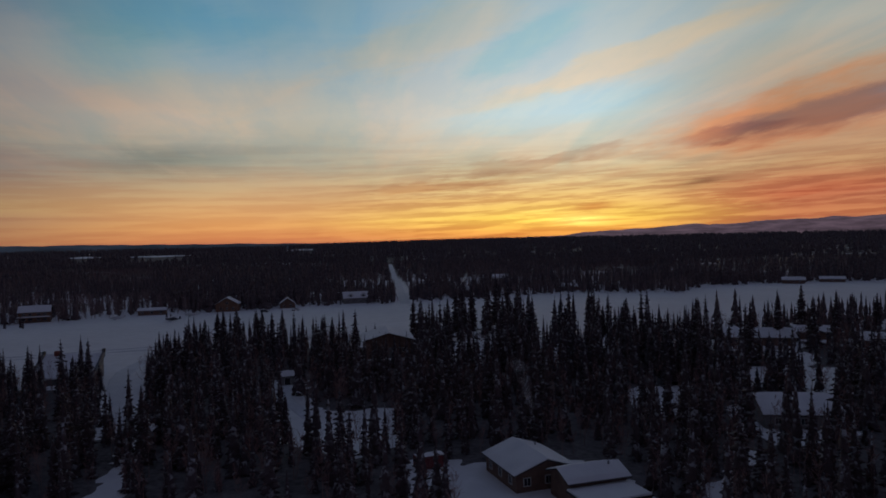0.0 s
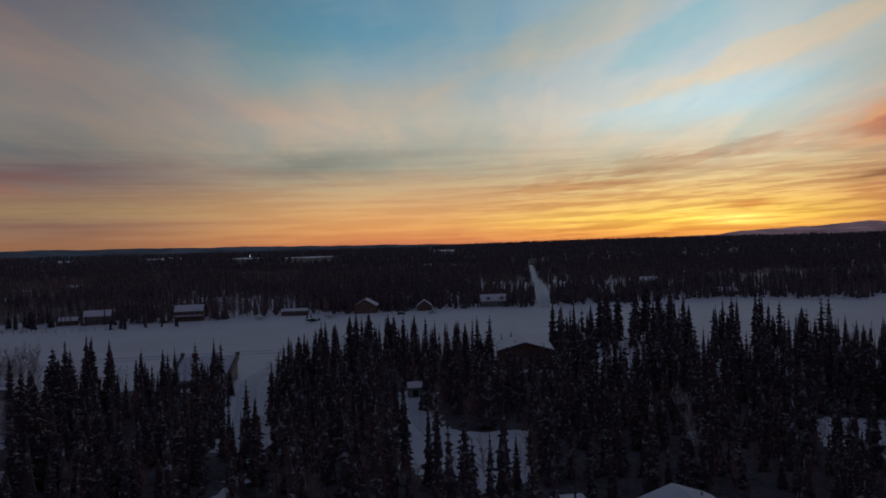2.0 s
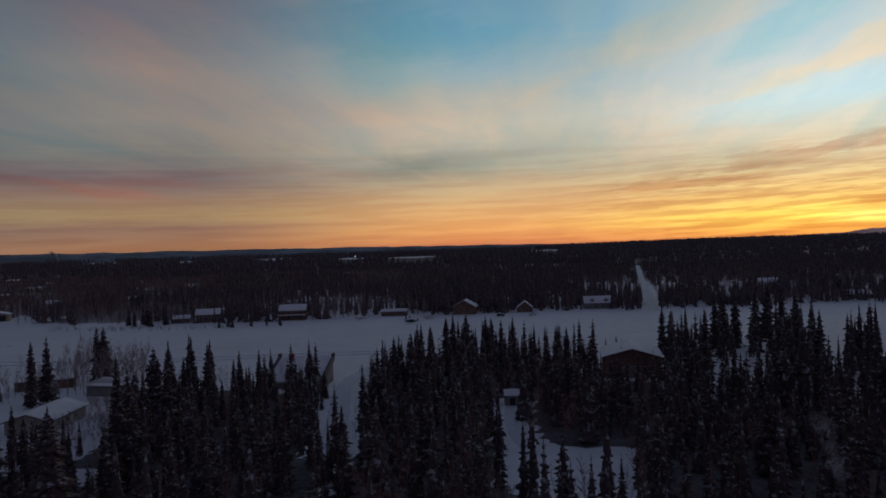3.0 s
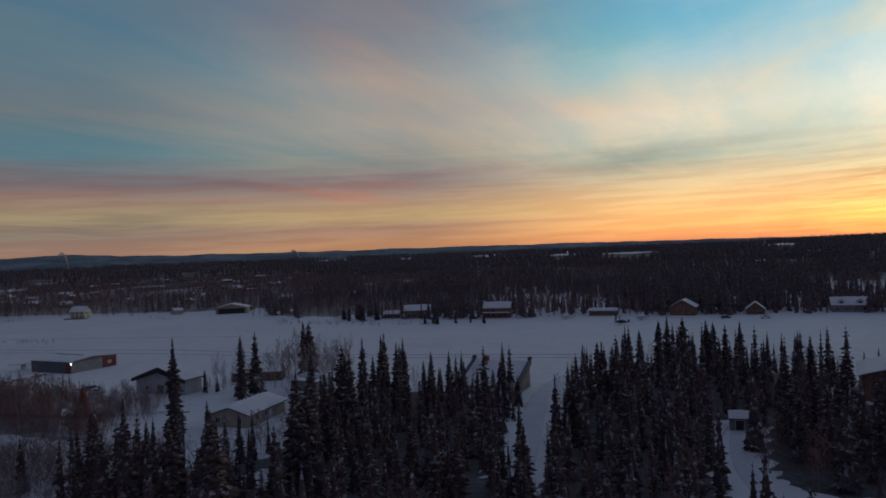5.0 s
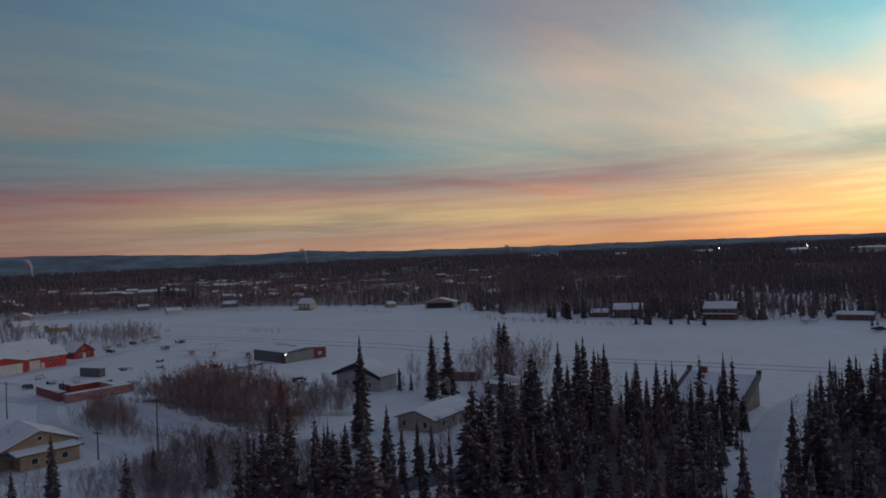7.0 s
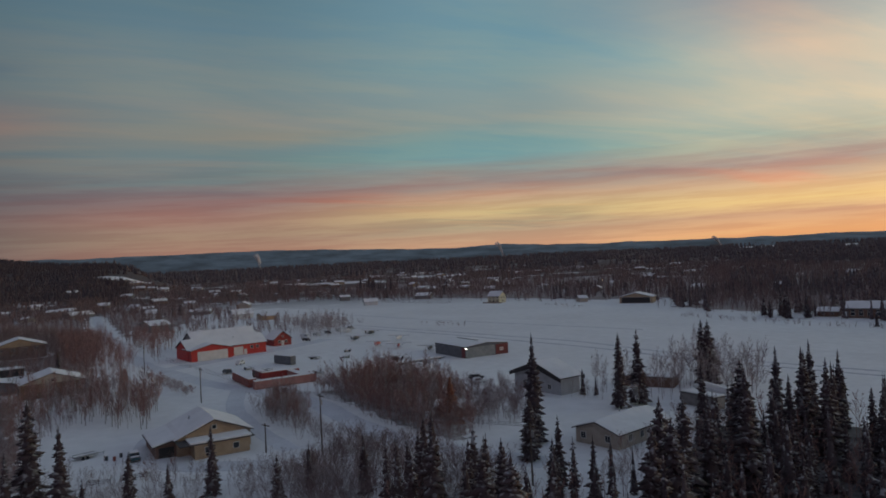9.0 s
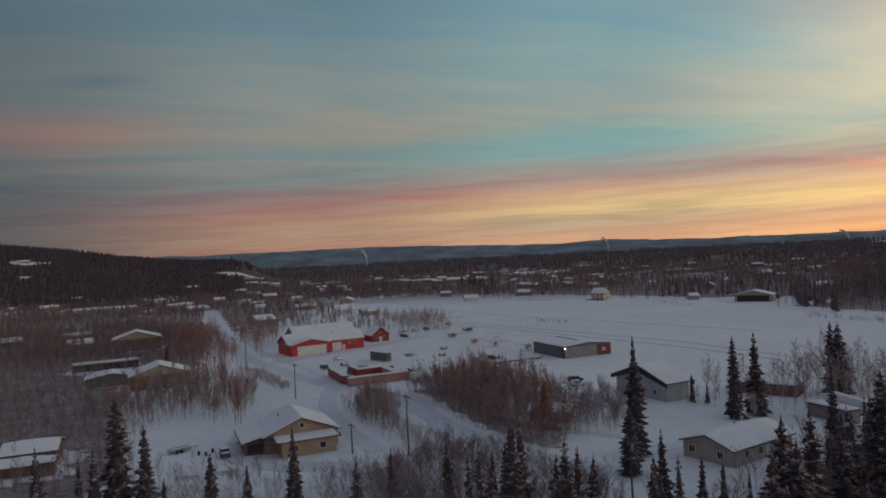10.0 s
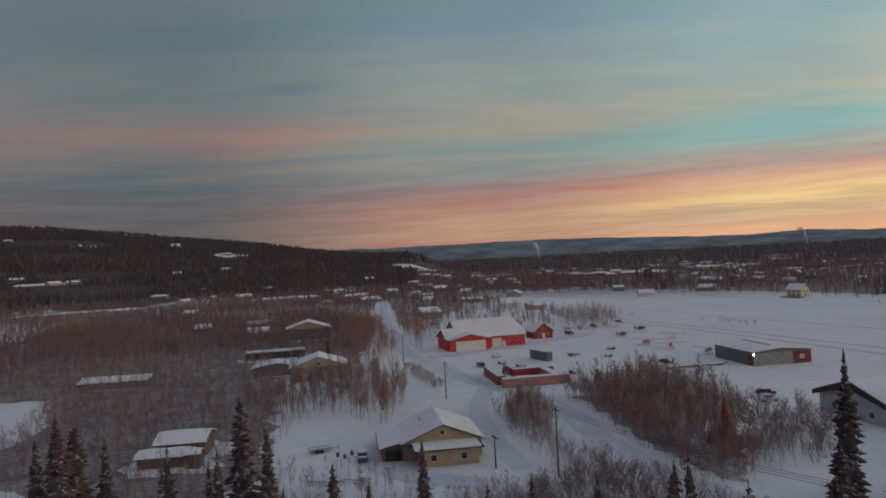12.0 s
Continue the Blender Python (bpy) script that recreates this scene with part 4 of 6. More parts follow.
FAR_TOWN += [(-1381, -767, 40), (-1198, -752, 44), (-1226, -638, 30), (-1240, -620, 26), (-1445, -676, 34), (-1324, -412, 44), (-1322, -379, 40), (-1108, -406, 30), (-1170, -353, 32), (-974, -576, 44), (-970, -520, 36), (-985, -500, 36), (-1371, -531, 34), (-901, -268, 34), (-908, -338, 40), (-990, -225, 30), (-854, -280, 34), (-1235, -13, 44), (-767, -59, 44), (-705, -33, 40), (-482, -65, 30)]
town_rng = random.Random(5)
for _ in range(40):
    ta, tr = math.radians(town_rng.uniform(50, 98)), town_rng.uniform(560, 1350)
    FAR_TOWN.append((-45 - tr * math.sin(ta), 80 + tr * math.cos(ta), town_rng.uniform(18, 36)))
for hx, hy, hl in FAR_TOWN:
    kind = town_rng.choice([GREYWOOD, BEIGE, BROWN, WHITE, TAN])
    wide = town_rng.uniform(10, 14)
    facing = math.degrees(math.atan2(hy - 80, hx + 45))
    house("town_house", "distant house with snow-covered roof", hx, hy, facing + town_rng.choice((90, 90, 0)) + town_rng.uniform(-35, 35), min(hl, 44) * 0.50, wide * 0.8, town_rng.uniform(2.4, 3.8), town_rng.uniform(1.2, 2.6), kind, windows=windows_row("f", (-0.15 * min(hl, 44), 0, 0.15 * min(hl, 44)), 1.0, 1.4, 1.2), snow=town_rng.choice((0.3, 0.4, 0.5)), group="distant town houses", plot=0.3)


# ---- vehicles, aircraft, poles ----
def car(x, y, yaw, mat, label, van=False):
    ob = thing("parked_van" if van else "parked_car", pose(x, y, 0, 0, 0, yaw), label, "van" if van else "car")
    body = [(-2.3, 0.45), (-2.3, 1.0), (-1.9, 1.12), (-1.2, 1.15), (-0.6, 1.66), (1.5, 1.66), (2.1, 1.1), (2.3, 1.0), (2.3, 0.45)]
    if van:
        body = [(-2.6, 0.5), (-2.6, 1.2), (-2.0, 1.35), (-1.5, 2.1), (2.6, 2.2), (2.6, 0.5)]
    bm = extrude(body, -0.9, 0.9, 0.08)
    part("body", bm, mat, ob, "", pose(0, 0, 0, 0, 0, 90))
    for s in (-1, 1):
        part("side_window", box((1.7, 0.04, 0.38), (-0.4 if not van else 0.9, s * 0.905, 1.2 if not van else 1.55)), GLASS, ob)
    part("windscreen", box((0.06, 1.5, 0.4), (1.05 if not van else 1.85, 0, 1.22 if not van else 1.5)), GLASS, ob)
    part("snow", box((2.1 if not van else 4.0, 1.7, 0.16), (-0.45 if not van else -0.5, 0, 1.66 if not van else 2.18), 0.06), SNOW, ob, "snow on the car roof")
    part("bonnet_snow", box((1.0, 1.6, 0.1), (1.6, 0, 1.12), 0.04), SNOW, ob) if not van else None
    for wx in (-1.45, 1.4):
        for s in (-1, 1):
            tyre = part("wheel", rod((wx, s * 0.72, 0.34), (wx, s * 0.93, 0.34), 0.34, sides=14), RUBBER, ob)
            part("rim", rod((wx, s * 0.90, 0.34), (wx, s * 0.95, 0.34), 0.19, sides=10), STEEL, tyre)
    return ob


def plane(x, y, yaw, mat, label):
    ob = thing("light_aircraft", pose(x, y, 0, 0, 0, yaw), label, "aircraft", "aircraft parked by the airstrip")
    bm = bmesh.new()
    rings = []
    for px, w, h, z in ((3.3, 0.25, 0.25, 1.15), (3.0, 0.5, 0.5, 1.15), (2.0, 0.6, 0.62, 1.2), (1.2, 0.62, 0.85, 1.35), (-0.6, 0.6, 0.85, 1.35), (-2.0, 0.35, 0.5, 1.3), (-4.2, 0.12, 0.22, 1.3)):
        rings.append([bm.verts.new((px, w * math.cos(k * math.pi / 4), z + h * math.sin(k * math.pi / 4))) for k in range(8)])
    for a, b in zip(rings, rings[1:]):
        for k in range(8):
            bm.faces.new((a[k], a[(k + 1) % 8], b[(k + 1) % 8], b[k]))
    bm.faces.new(rings[0])
    bm.faces.new(rings[-1][::-1])
    part("fuselage", bm, mat, ob)
    part("wing", box((1.6, 10.8, 0.16), (0.7, 0, 2.15), 0.05), PAINT_WHITE, ob)
    part("wing_snow", box((1.5, 10.6, 0.1), (0.7, 0, 2.32), 0.04), SNOW, ob, "snow along the wing")
    part("tailplane", box((0.9, 3.4, 0.08), (-3.9, 0, 1.35), 0.02), PAINT_WHITE, ob)
    part("fin", extrude([(-4.5, 1.3), (-3.2, 1.3), (-3.9, 2.6), (-4.6, 2.6)], -0.05, 0.05), mat, ob, "", pose(0, 0, 0, 0, 0, 90) @ Matrix.Diagonal((1, -1, 1, 1)))
    for s in (-1, 1):
        part("strut", rod((0.8, s * 0.55, 1.0), (0.8, s * 2.8, 2.15), 0.05, sides=6), STEEL, ob)
        leg = part("gear_leg", rod((1.0, s * 0.4, 0.9), (1.0, s * 1.1, 0.2), 0.06, sides=6), STEEL, ob)
        part("ski", box((1.6, 0.25, 0.1), (1.0, s * 1.1, 0.05), 0.02), STEEL, leg)
    part("propeller", box((0.05, 0.12, 1.9), (3.38, 0, 0.22), 0.02), DARK, ob)
    part("windscreen", box((0.06, 0.9, 0.45), (1.75, 0, 1.75)), GLASS, ob)
    return ob


car(-288.5, 78.5, 200, PAINT_DARK, "dark parked car with snow on its roof")
car(-309, 84, 150, PAINT_WHITE, "snow-covered car parked before the red shop")
car(-180.5, 57.5, 12, PAINT_TEAL, "dark teal car by the open garage")
car(-384, 119, 40, PAINT_WHITE, "white van parked beside the red barn", True)
for cx, cy, cyaw, cm in ((-371, 118, 30, PAINT_DARK), (-392, 126, 20, PAINT_WHITE), (-398, 133, 15, PAINT_DARK), (-405, 140, 10, PAINT_WHITE), (-412, 148, 25, PAINT_DARK), (-105, 405, 20, PAINT_DARK), (-88, 411, 40, PAINT_WHITE), (-226, 150, 80, PAINT_DARK), (-219, 148, 95, PAINT_WHITE)):
    car(cx, cy, cyaw, cm, "snow-dusted parked car beside the airstrip")
PLANES = [(-142, 390, 205, PAINT_WHITE), (-144, 368, 170, PAINT_DARK), (-180, 381, 200, PAINT_WHITE), (-342, 157, 150, PAINT_WHITE), (-375, 151, 130, PAINT_DARK), (-313, 149, 165, PAINT_RED), (-326, 143, 150, PAINT_RED), (-276, 138, 200, PAINT_DARK), (-262, 146, 190, PAINT_WHITE), (-395, 143, 140, PAINT_WHITE), (-297, 158, 150, PAINT_DARK), (-355, 139, 140, PAINT_DARK)]
for px, py, pyaw, pm in PLANES:
    plane(px, py, pyaw, pm, "light high-wing aircraft on skis, snow on its wing")
# An old cabin aircraft body under snow among the spruces.
for hx, hy, hyaw, hl in ((-167.5, 190, 176, 16.5),):
    hull = thing("stored_fuselage", pose(hx, hy, 0, 0, 0, hyaw), "long pale stored aircraft body under snow", "aircraft body")
    bm = bmesh.new()
    rings = []
    for f, r in ((-0.5, 0.5), (-0.44, 1.1), (-0.3, 1.45), (0.15, 1.45), (0.36, 1.0), (0.5, 0.35)):
        rings.append([bm.verts.new((f * hl, r * math.cos(k * math.pi / 6), 1.9 + r * math.sin(k * math.pi / 6))) for k in range(12)])
    for a, b in zip(rings, rings[1:]):
        for k in range(12):
            bm.faces.new((a[k], a[(k + 1) % 12], b[(k + 1) % 12], b[k]))
    bm.faces.new(rings[0])
    bm.faces.new(rings[-1][::-1])
    part("hull", bm, PAINT_WHITE, hull)
    part("snow", extrude([(-1.0, 3.0), (1.0, 3.0), (0.7, 3.55), (-0.7, 3.55)], -0.4 * hl, 0.25 * hl, 0.1), SNOW, hull)
    for f in (-0.28, 0.1):
        part("cradle", box((0.6, 2.2, 0.8), (f * hl, 0, 0)), BROWN, hull)
    for n in range(7):
        part("porthole", rod((-0.3 * hl + n * 0.1 * hl, -1.5, 2.2), (-0.3 * hl + n * 0.1 * hl, -1.38, 2.2), 0.2, sides=10), GLASS, hull)


def pole(x, y, high, yaw, label="weathered wooden power pole with a crossarm"):
    ob = thing("power_pole", pose(x, y, 0, 0, 0, yaw), label, "power pole", "power poles along the road")
    part("shaft", rod((0, 0, 0), (0, 0, high), 0.17, 0.11, 10), WOODPOLE, ob)
    arm = part("crossarm", box((2.6, 0.14, 0.18), (0, 0.12, high - 0.6), 0.02), WOODPOLE, ob)
    for u in (-1.15, -0.5, 0.5, 1.15):
        part("insulator", rod((u, 0.12, high - 0.42), (u, 0.12, high - 0.2), 0.06, 0.04), STEEL, arm)
    part("transformer", rod((0.35, 0, high - 2.2), (0.35, 0, high - 1.2), 0.26, sides=12), STEEL, ob) if high > 9 else None
    return ob


POLES = [(-167.6, 93.5, 11.8, 20), (-302, 50.1, 10.6, 20), (-236, 70, 10.0, 20), (-130, 122, 10.2, 45), (-400, 22, 10.0, 15)]
for px, py, ph, pyaw in POLES:
    pole(px, py, ph, pyaw)
pole(-173, 82.9, 6.0, 30, "short wooden service pole")


def wire(a, b, sag):
    bm = bmesh.new()
    points = [Vector(a).lerp(Vector(b), k / 14) - Vector((0, 0, sag * 4 * (k / 14) * (1 - k / 14))) for k in range(15)]
    side = (Vector(b) - Vector(a)).cross(Vector((0, 0, 1))).normalized() * 0.024
    rings = [[bm.verts.new(p + o) for o in (side, Vector((0, 0, 0.024)), -side, Vector((0, 0, -0.024)))] for p in points]
    for p, q in zip(rings, rings[1:]):
        for k in range(4):
            bm.faces.new((p[k], p[(k + 1) % 4], q[(k + 1) % 4], q[k]))
    bm.faces.new(rings[0])
    bm.faces.new(rings[-1])
    tagged(part("power_line", bm, DARK), "thin dark overhead power line between poles", "power line")


for (ax, ay, ah, _), (bx2, by2, bh, _) in ((POLES[1], POLES[2]), (POLES[2], POLES[0]), (POLES[0], POLES[3]), (POLES[4], POLES[1])):
    for u in (-1.0, 0.0, 1.0):
        wire((ax + u * 0.7, ay - u * 0.7, ah - 0.2), (bx2 + u * 0.7, by2 - u * 0.7, bh - 0.2), 1.0)

# Small sheds in the thickets.
house("tool_shed", "small dark shed with a snowy roof behind birches", -184.5, 128.5, 60, 9, 5, 2.4, 1.0, BROWN, snow=0.3, category="shed")
house("tool_shed", "small brown outhouse under deep snow", -180.2, 24.6, 100, 2.6, 3.0, 2.6, 0.6, BROWN, snow=0.35, over=0.3, category="shed")

# ---- trees ----
def bough(out, base, ang, reach, droop, wide):
    """One drooping spruce bough: a keeled blade."""
    v, f = out
    c, s = math.cos(ang), math.sin(ang)
    n = len(v)
    v.append((base[0], base[1], base[2]))
    v.append((base[0] + c * reach, base[1] + s * reach, base[2] - droop * reach))
    for side in (-1, 1):
        v.append((base[0] + c * reach * 0.55 - side * s * wide, base[1] + s * reach * 0.55 + side * c * wide, base[2] - droop * reach * 0.55 - 0.1 * wide))
    v.append((base[0] + c * reach * 0.5, base[1] + s * reach * 0.5, base[2] - droop * reach * 0.9 - 0.25))
    f += [(n, n + 1, n + 3), (n, n + 2, n + 1), (n + 2, n + 4, n + 1), (n + 1, n + 4, n + 3)]


def spruce_crown(rng, high, radius, whorls, per, shape=0.8, bare=0.08):
    out = ([], [])
    for w in range(whorls):
        share = w / whorls
        z = high * (bare + (0.97 - bare) * share) + rng.uniform(-0.15, 0.15)
        reach = radius * max(0.10, (1 - share) ** shape) * rng.uniform(0.70, 1.18)
        for k in range(per):
            if rng.random() < 0.10:
                continue
            ang = 2 * math.pi * (k + 0.6 * rng.random()) / per + w * 0.9
            one = reach * rng.uniform(0.65, 1.2)
            bough(out, (0, 0, z + rng.uniform(-0.2, 0.2)), ang, one, rng.uniform(0.25, 0.7), one * rng.uniform(0.20, 0.33) + 0.07)
    # The dense inner crown round the trunk.
    for lo, hi, r in ((bare * 1.2, 0.52, 0.62), (0.34, 0.80, 0.42), (0.64, 0.97, 0.22)):
        n = len(out[0])
        for k in range(7):
            g = radius * r * rng.uniform(0.7, 1.2)
            out[0].append((g * math.cos(k * 0.898), g * math.sin(k * 0.898), high * lo + rng.uniform(-0.5, 0.5)))
        out[0].append((0, 0, high * hi))
        out[1].extend([(n + k, n + (k + 1) % 7, n + 7) for k in range(7)])
    n = len(out[0])
    out[0].extend([(0.12, 0, high * 0.94), (-0.06, 0.1, high * 0.94), (-0.06, -0.1, high * 0.94), (0, 0, high)])
    out[1].extend([(n, n + 1, n + 3), (n + 1, n + 2, n + 3), (n + 2, n, n + 3)])
    return np.array(out[0]), np.array(out[1])


def spike(out, a, b, r):
    """A thin three-sided branch that tapers to a point."""
    v, f = out
    a, b = Vector(a), Vector(b)
    d = (b - a).normalized()
    p = d.orthogonal().normalized()
    q = d.cross(p)
    n = len(v)
    for k in range(3):
        v.append(tuple(a + r * (p * math.cos(2.1 * k) + q * math.sin(2.1 * k))))
    v.append(tuple(b))
    f += [(n, n + 1, n + 3), (n + 1, n + 2, n + 3), (n + 2, n, n + 3)]


def sliver(out, a, b, r, rng):
    """The finest twigs: one slim blade each."""
    v, f = out
    a, b = Vector(a), Vector(b)
    way = (b - a).normalized()
    p = Matrix.Rotation(rng.uniform(0, 3.14), 3, way) @ way.orthogonal().normalized()
    n = len(v)
    v += [tuple(a + r * p), tuple(a - r * p), tuple(b)]
    f.append((n, n + 1, n + 2))


def bare_crown(rng, high, limbs, twigs, stems=1, spread=0.32, r_limb=0.05, r_twig=0.028, fine=False, wide=0.62, lowest=0.22):
    """Leafless limbs and twigs of birch, aspen or willow."""
    out = ([], [])
    for st in range(stems):
        lean = rng.uniform(0, 6.28)
        foot = Vector((0.5 * math.cos(lean), 0.5 * math.sin(lean), 0)) * (stems > 1)
        top = foot + Vector((math.cos(lean) * high * 0.12 * (1 + (stems > 1)), math.sin(lean) * high * 0.12 * (1 + (stems > 1)), high * rng.uniform(0.85, 1.0)))
        if stems > 1:
            spike(out, foot, top, r_limb * 1.3)
        for _ in range(limbs):
            t = rng.uniform(lowest, 0.94)
            a = foot.lerp(top, t)
            ang = rng.uniform(0, 6.28)
            length = high * spread * (1.15 - t) * rng.uniform(0.7, 1.2)
            b = a + Vector((math.cos(ang) * length * wide, math.sin(ang) * length * wide, length * rng.uniform(0.6, 1.1)))
            if fine:
                sliver(out, a, b, r_limb, rng)
            else:
                spike(out, a, b, r_limb)
            for _ in range(twigs):
                p = a.lerp(b, rng.uniform(0.25, 0.95))
                ang2, long = ang + rng.uniform(-1.3, 1.3), length * rng.uniform(0.25, 0.6)
                tip = p + Vector((math.cos(ang2) * long * 0.6, math.sin(ang2) * long * 0.6, long * rng.uniform(0.3, 1.0)))
                if fine:
                    sliver(out, p, tip, r_twig, rng)
                else:
                    spike(out, p, tip, r_twig)
    return np.array(out[0]), np.array(out[1])


def broom(rng, high, blades, r, wide=0.22):
    """A far leafless tree: a stem and a brush of upswept slim twigs."""
    out = ([], [])
    sliver(out, (0, 0, 0), (0, 0, high * 0.92), r * 1.3, rng)
    for _ in range(blades):
        z, ang = high * rng.uniform(0.08, 0.72), rng.uniform(0, 6.28)
        long = high * rng.uniform(0.22, 0.42)
        near, reach = high * 0.05 * rng.random(), high * wide * rng.uniform(0.4, 1.1)
        sliver(out, (near * math.cos(ang), near * math.sin(ang), z), (reach * math.cos(ang), reach * math.sin(ang), min(z + long, high)), r * rng.uniform(0.6, 1.2), rng)
    return np.array(out[0]), np.array(out[1])


def simple_spruce(rng, high, radius, tiers=4, sides=5):
    """A far spruce: stacked ragged skirts."""
    v, f = [], []
    for k in range(tiers):
        z0, z1 = high * (0.04 + 0.86 * k / tiers), high * min(1.0, 0.04 + 0.86 * (k + 1.7) / tiers)
        r = radius * (1 - k / tiers) ** 0.8
        n = len(v)
        for s in range(sides):
            a = 2 * math.pi * (s + rng.uniform(-0.3, 0.3)) / sides
            g = r * rng.uniform(0.6, 1.25)
            v.append((g * math.cos(a), g * math.sin(a), z0 + rng.uniform(-0.06, 0.06) * high))
        v.append((0, 0, z1))
        f += [(n + s, n + (s + 1) % sides, n + sides) for s in range(sides)]
    return np.array(v), np.array(f)


def scattered(name, templates, spots, mat, label, category):
    """Many trees joined into one mesh: spots are x, y, scale."""
    if not len(spots):
        return
    rng = np.random.RandomState(len(spots))
    pick, turn = rng.randint(0, len(templates), len(spots)), rng.uniform(0, 6.28, len(spots))
    wide = rng.uniform(0.85, 1.2, len(spots))
    ground_z = land(spots[:, 0], spots[:, 1])
    all_v, all_f, start = [], [], 0
    for k, (v, f) in enumerate(templates):
        sel = np.where(pick == k)[0]
        if not len(sel):
            continue
        c, s, sc = np.cos(turn[sel])[:, None], np.sin(turn[sel])[:, None], spots[sel, 2][:, None]
        x = (v[None, :, 0] * c - v[None, :, 1] * s) * sc * wide[sel][:, None] + spots[sel, 0][:, None]
        y = (v[None, :, 0] * s + v[None, :, 1] * c) * sc * wide[sel][:, None] + spots[sel, 1][:, None]
        z = v[None, :, 2] * sc + ground_z[sel][:, None]
        all_v.append(np.stack([x, y, z], -1).reshape(-1, 3))
        all_f.append((f[None] + (np.arange(len(sel)) * len(v))[:, None, None] + start).reshape(-1, 3))
        start += len(sel) * len(v)
    me = mesh_of(name, np.concatenate(all_v), np.concatenate(all_f), mat)
    tagged(new(name, me), label, category, kind="stuff")


def inside(poly, x, y):
    hit = np.zeros(len(x), bool)
    for (ax, ay), (bx_, by_) in zip(poly, poly[1:] + poly[:1]):
        cross = ((ay > y) != (by_ > y)) & (x < (bx_ - ax) * (y - ay) / ((by_ - ay) or 1e-9) + ax)
        hit ^= cross
    return hit


def near_line(line, wide, x, y):
    hit = np.zeros(len(x), bool)
    for (ax, ay), (bx_, by_) in zip(line, line[1:]):
        d2 = (bx_ - ax) ** 2 + (by_ - ay) ** 2
        t = np.clip(((x - ax) * (bx_ - ax) + (y - ay) * (by_ - ay)) / d2, 0, 1)
        hit |= np.hypot(x - ax - t * (bx_ - ax), y - ay - t * (by_ - ay)) < wide
    return hit


# Open snow: yards, fields and the airstrip.
STRIP = [(-720, 60), (-485, 128), (-340, 120), (-262, 120), (-215, 195), (-150, 232), (-112, 236), (-88, 285), (-30, 296), (0, 306), (60, 308), (150, 312), (330, 330), (420, 560), (210, 540), (160, 470), (90, 495), (30, 470), (-27, 438), (-60, 446), (-104, 424), (-140, 410), (-180, 402), (-205, 372), (-265, 352), (-300, 340), (-392, 333), (-408, 366), (-464, 366), (-474, 328), (-512, 304), (-545, 302), (-560, 292), (-640, 240), (-720, 190)]
YARD = [(-290, 42), (-250, 60), (-232, 80), (-236, 112), (-262, 130), (-340, 170), (-470, 175), (-470, 110), (-400, 120), (-352, 60), (-320, 46)]
MEADOWS = [
    [(-37, 161), (-14, 165), (-11, 150), (-12, 134), (-19, 128), (-32, 140)],
    [(-222, 46), (-196, 60), (-166, 64), (-170, 44), (-190, 36), (-216, 38)],
    [(-168, 134), (-152, 132), (-150, 146), (-166, 158)],
    [(-262, 126), (-214, 146), (-208, 164), (-196, 178), (-215, 196), (-262, 190)],
    [(62, 131), (64, 142), (74, 168), (86, 162), (86, 149), (71, 132)],
    [(45, 155), (46, 181), (61, 184), (53, 156)],
    [(79, 185), (90, 208), (116, 202), (99, 171)],
    [(128, 205), (160, 240), (180, 220), (150, 190)],
    [(4, 84), (30, 84), (31, 108), (24, 122), (6, 124)],
    [(-252, -70), (-256, -57), (-219, -33), (-198, -28), (-206, -42)],
    [(-5, 108), (6, 100), (5, 121), (-7, 121)],
    [(-112, 119), (-95, 124), (-97, 130), (-110, 127)],
    [(-170, 176), (-140, 176), (-140, 200), (-175, 205)],
]
# Open fields far off, seen as pale strips over the woods.
FIELDS = []
FIELD_FRONTS = []  # low scrub before each field, so that it shows over the woods
for turn, far, wide_deg, deep, front in ((27.2, 2500, 1.4, 160, 900), (21.8, 2400, 2.6, 150, 900), (33.8, 2900, 2.0, 300, 700), (40.5, 3000, 1.8, 300, 700), (46.5, 3300, 1.6, 300, 700), (11.0, 2900, 1.4, 240, 700), (96.3, 1330, 2.1, 22, 90), (111.0, 1370, 1.1, 26, 60), (123.7, 1110, 2.0, 9, 40), (121.5, 832, 5.0, 16, 70), (106.5, 860, 3.0, 24, 80), (80.0, 1180, 4.5, 60, 160), (72.0, 1300, 3.0, 50, 160)):
    ragged = random.Random(int(far + turn))
    spread = [math.radians(turn + wide_deg * math.cos(k * 0.524)) for k in range(12)]
    reach = [far + deep * math.sin(k * 0.524) * ragged.uniform(0.35, 1.1) for k in range(12)]
    FIELDS.append([(-45 - r * math.sin(a), 80 + r * math.cos(a)) for a, r in zip(spread, reach)])
    reach = [far + (deep if math.sin(k * 0.524) > 0 else front) * math.sin(k * 0.524) for k in range(12)]
    FIELD_FRONTS.append([(-45 - r * math.sin(a), 80 + r * math.cos(a)) for a, r in zip(spread, reach)])
for poly in FIELDS:
    bm = bmesh.new()
    cx, cy = sum(p[0] for p in poly) / 12, sum(p[1] for p in poly) / 12
    rings = []
    for share in (0.05, 0.3, 0.55, 0.8, 1.0):
        spots = [(cx + (x - cx) * share, cy + (y - cy) * share) for x, y in poly]
        rings.append([bm.verts.new((x, y, float(land(x, y)) + (1.5 if share < 1 else -1.0))) for x, y in spots])
    for a, b in zip(rings, rings[1:]):
        for k in range(12):
            bm.faces.new((a[k], b[k], b[(k + 1) % 12], a[(k + 1) % 12]))
    bm.faces.new(rings[0])
    tagged(part("snowfield", bm, SNOW), "open snowfield between far woods", "field", kind="structure")
rng = np.random.RandomState(3)


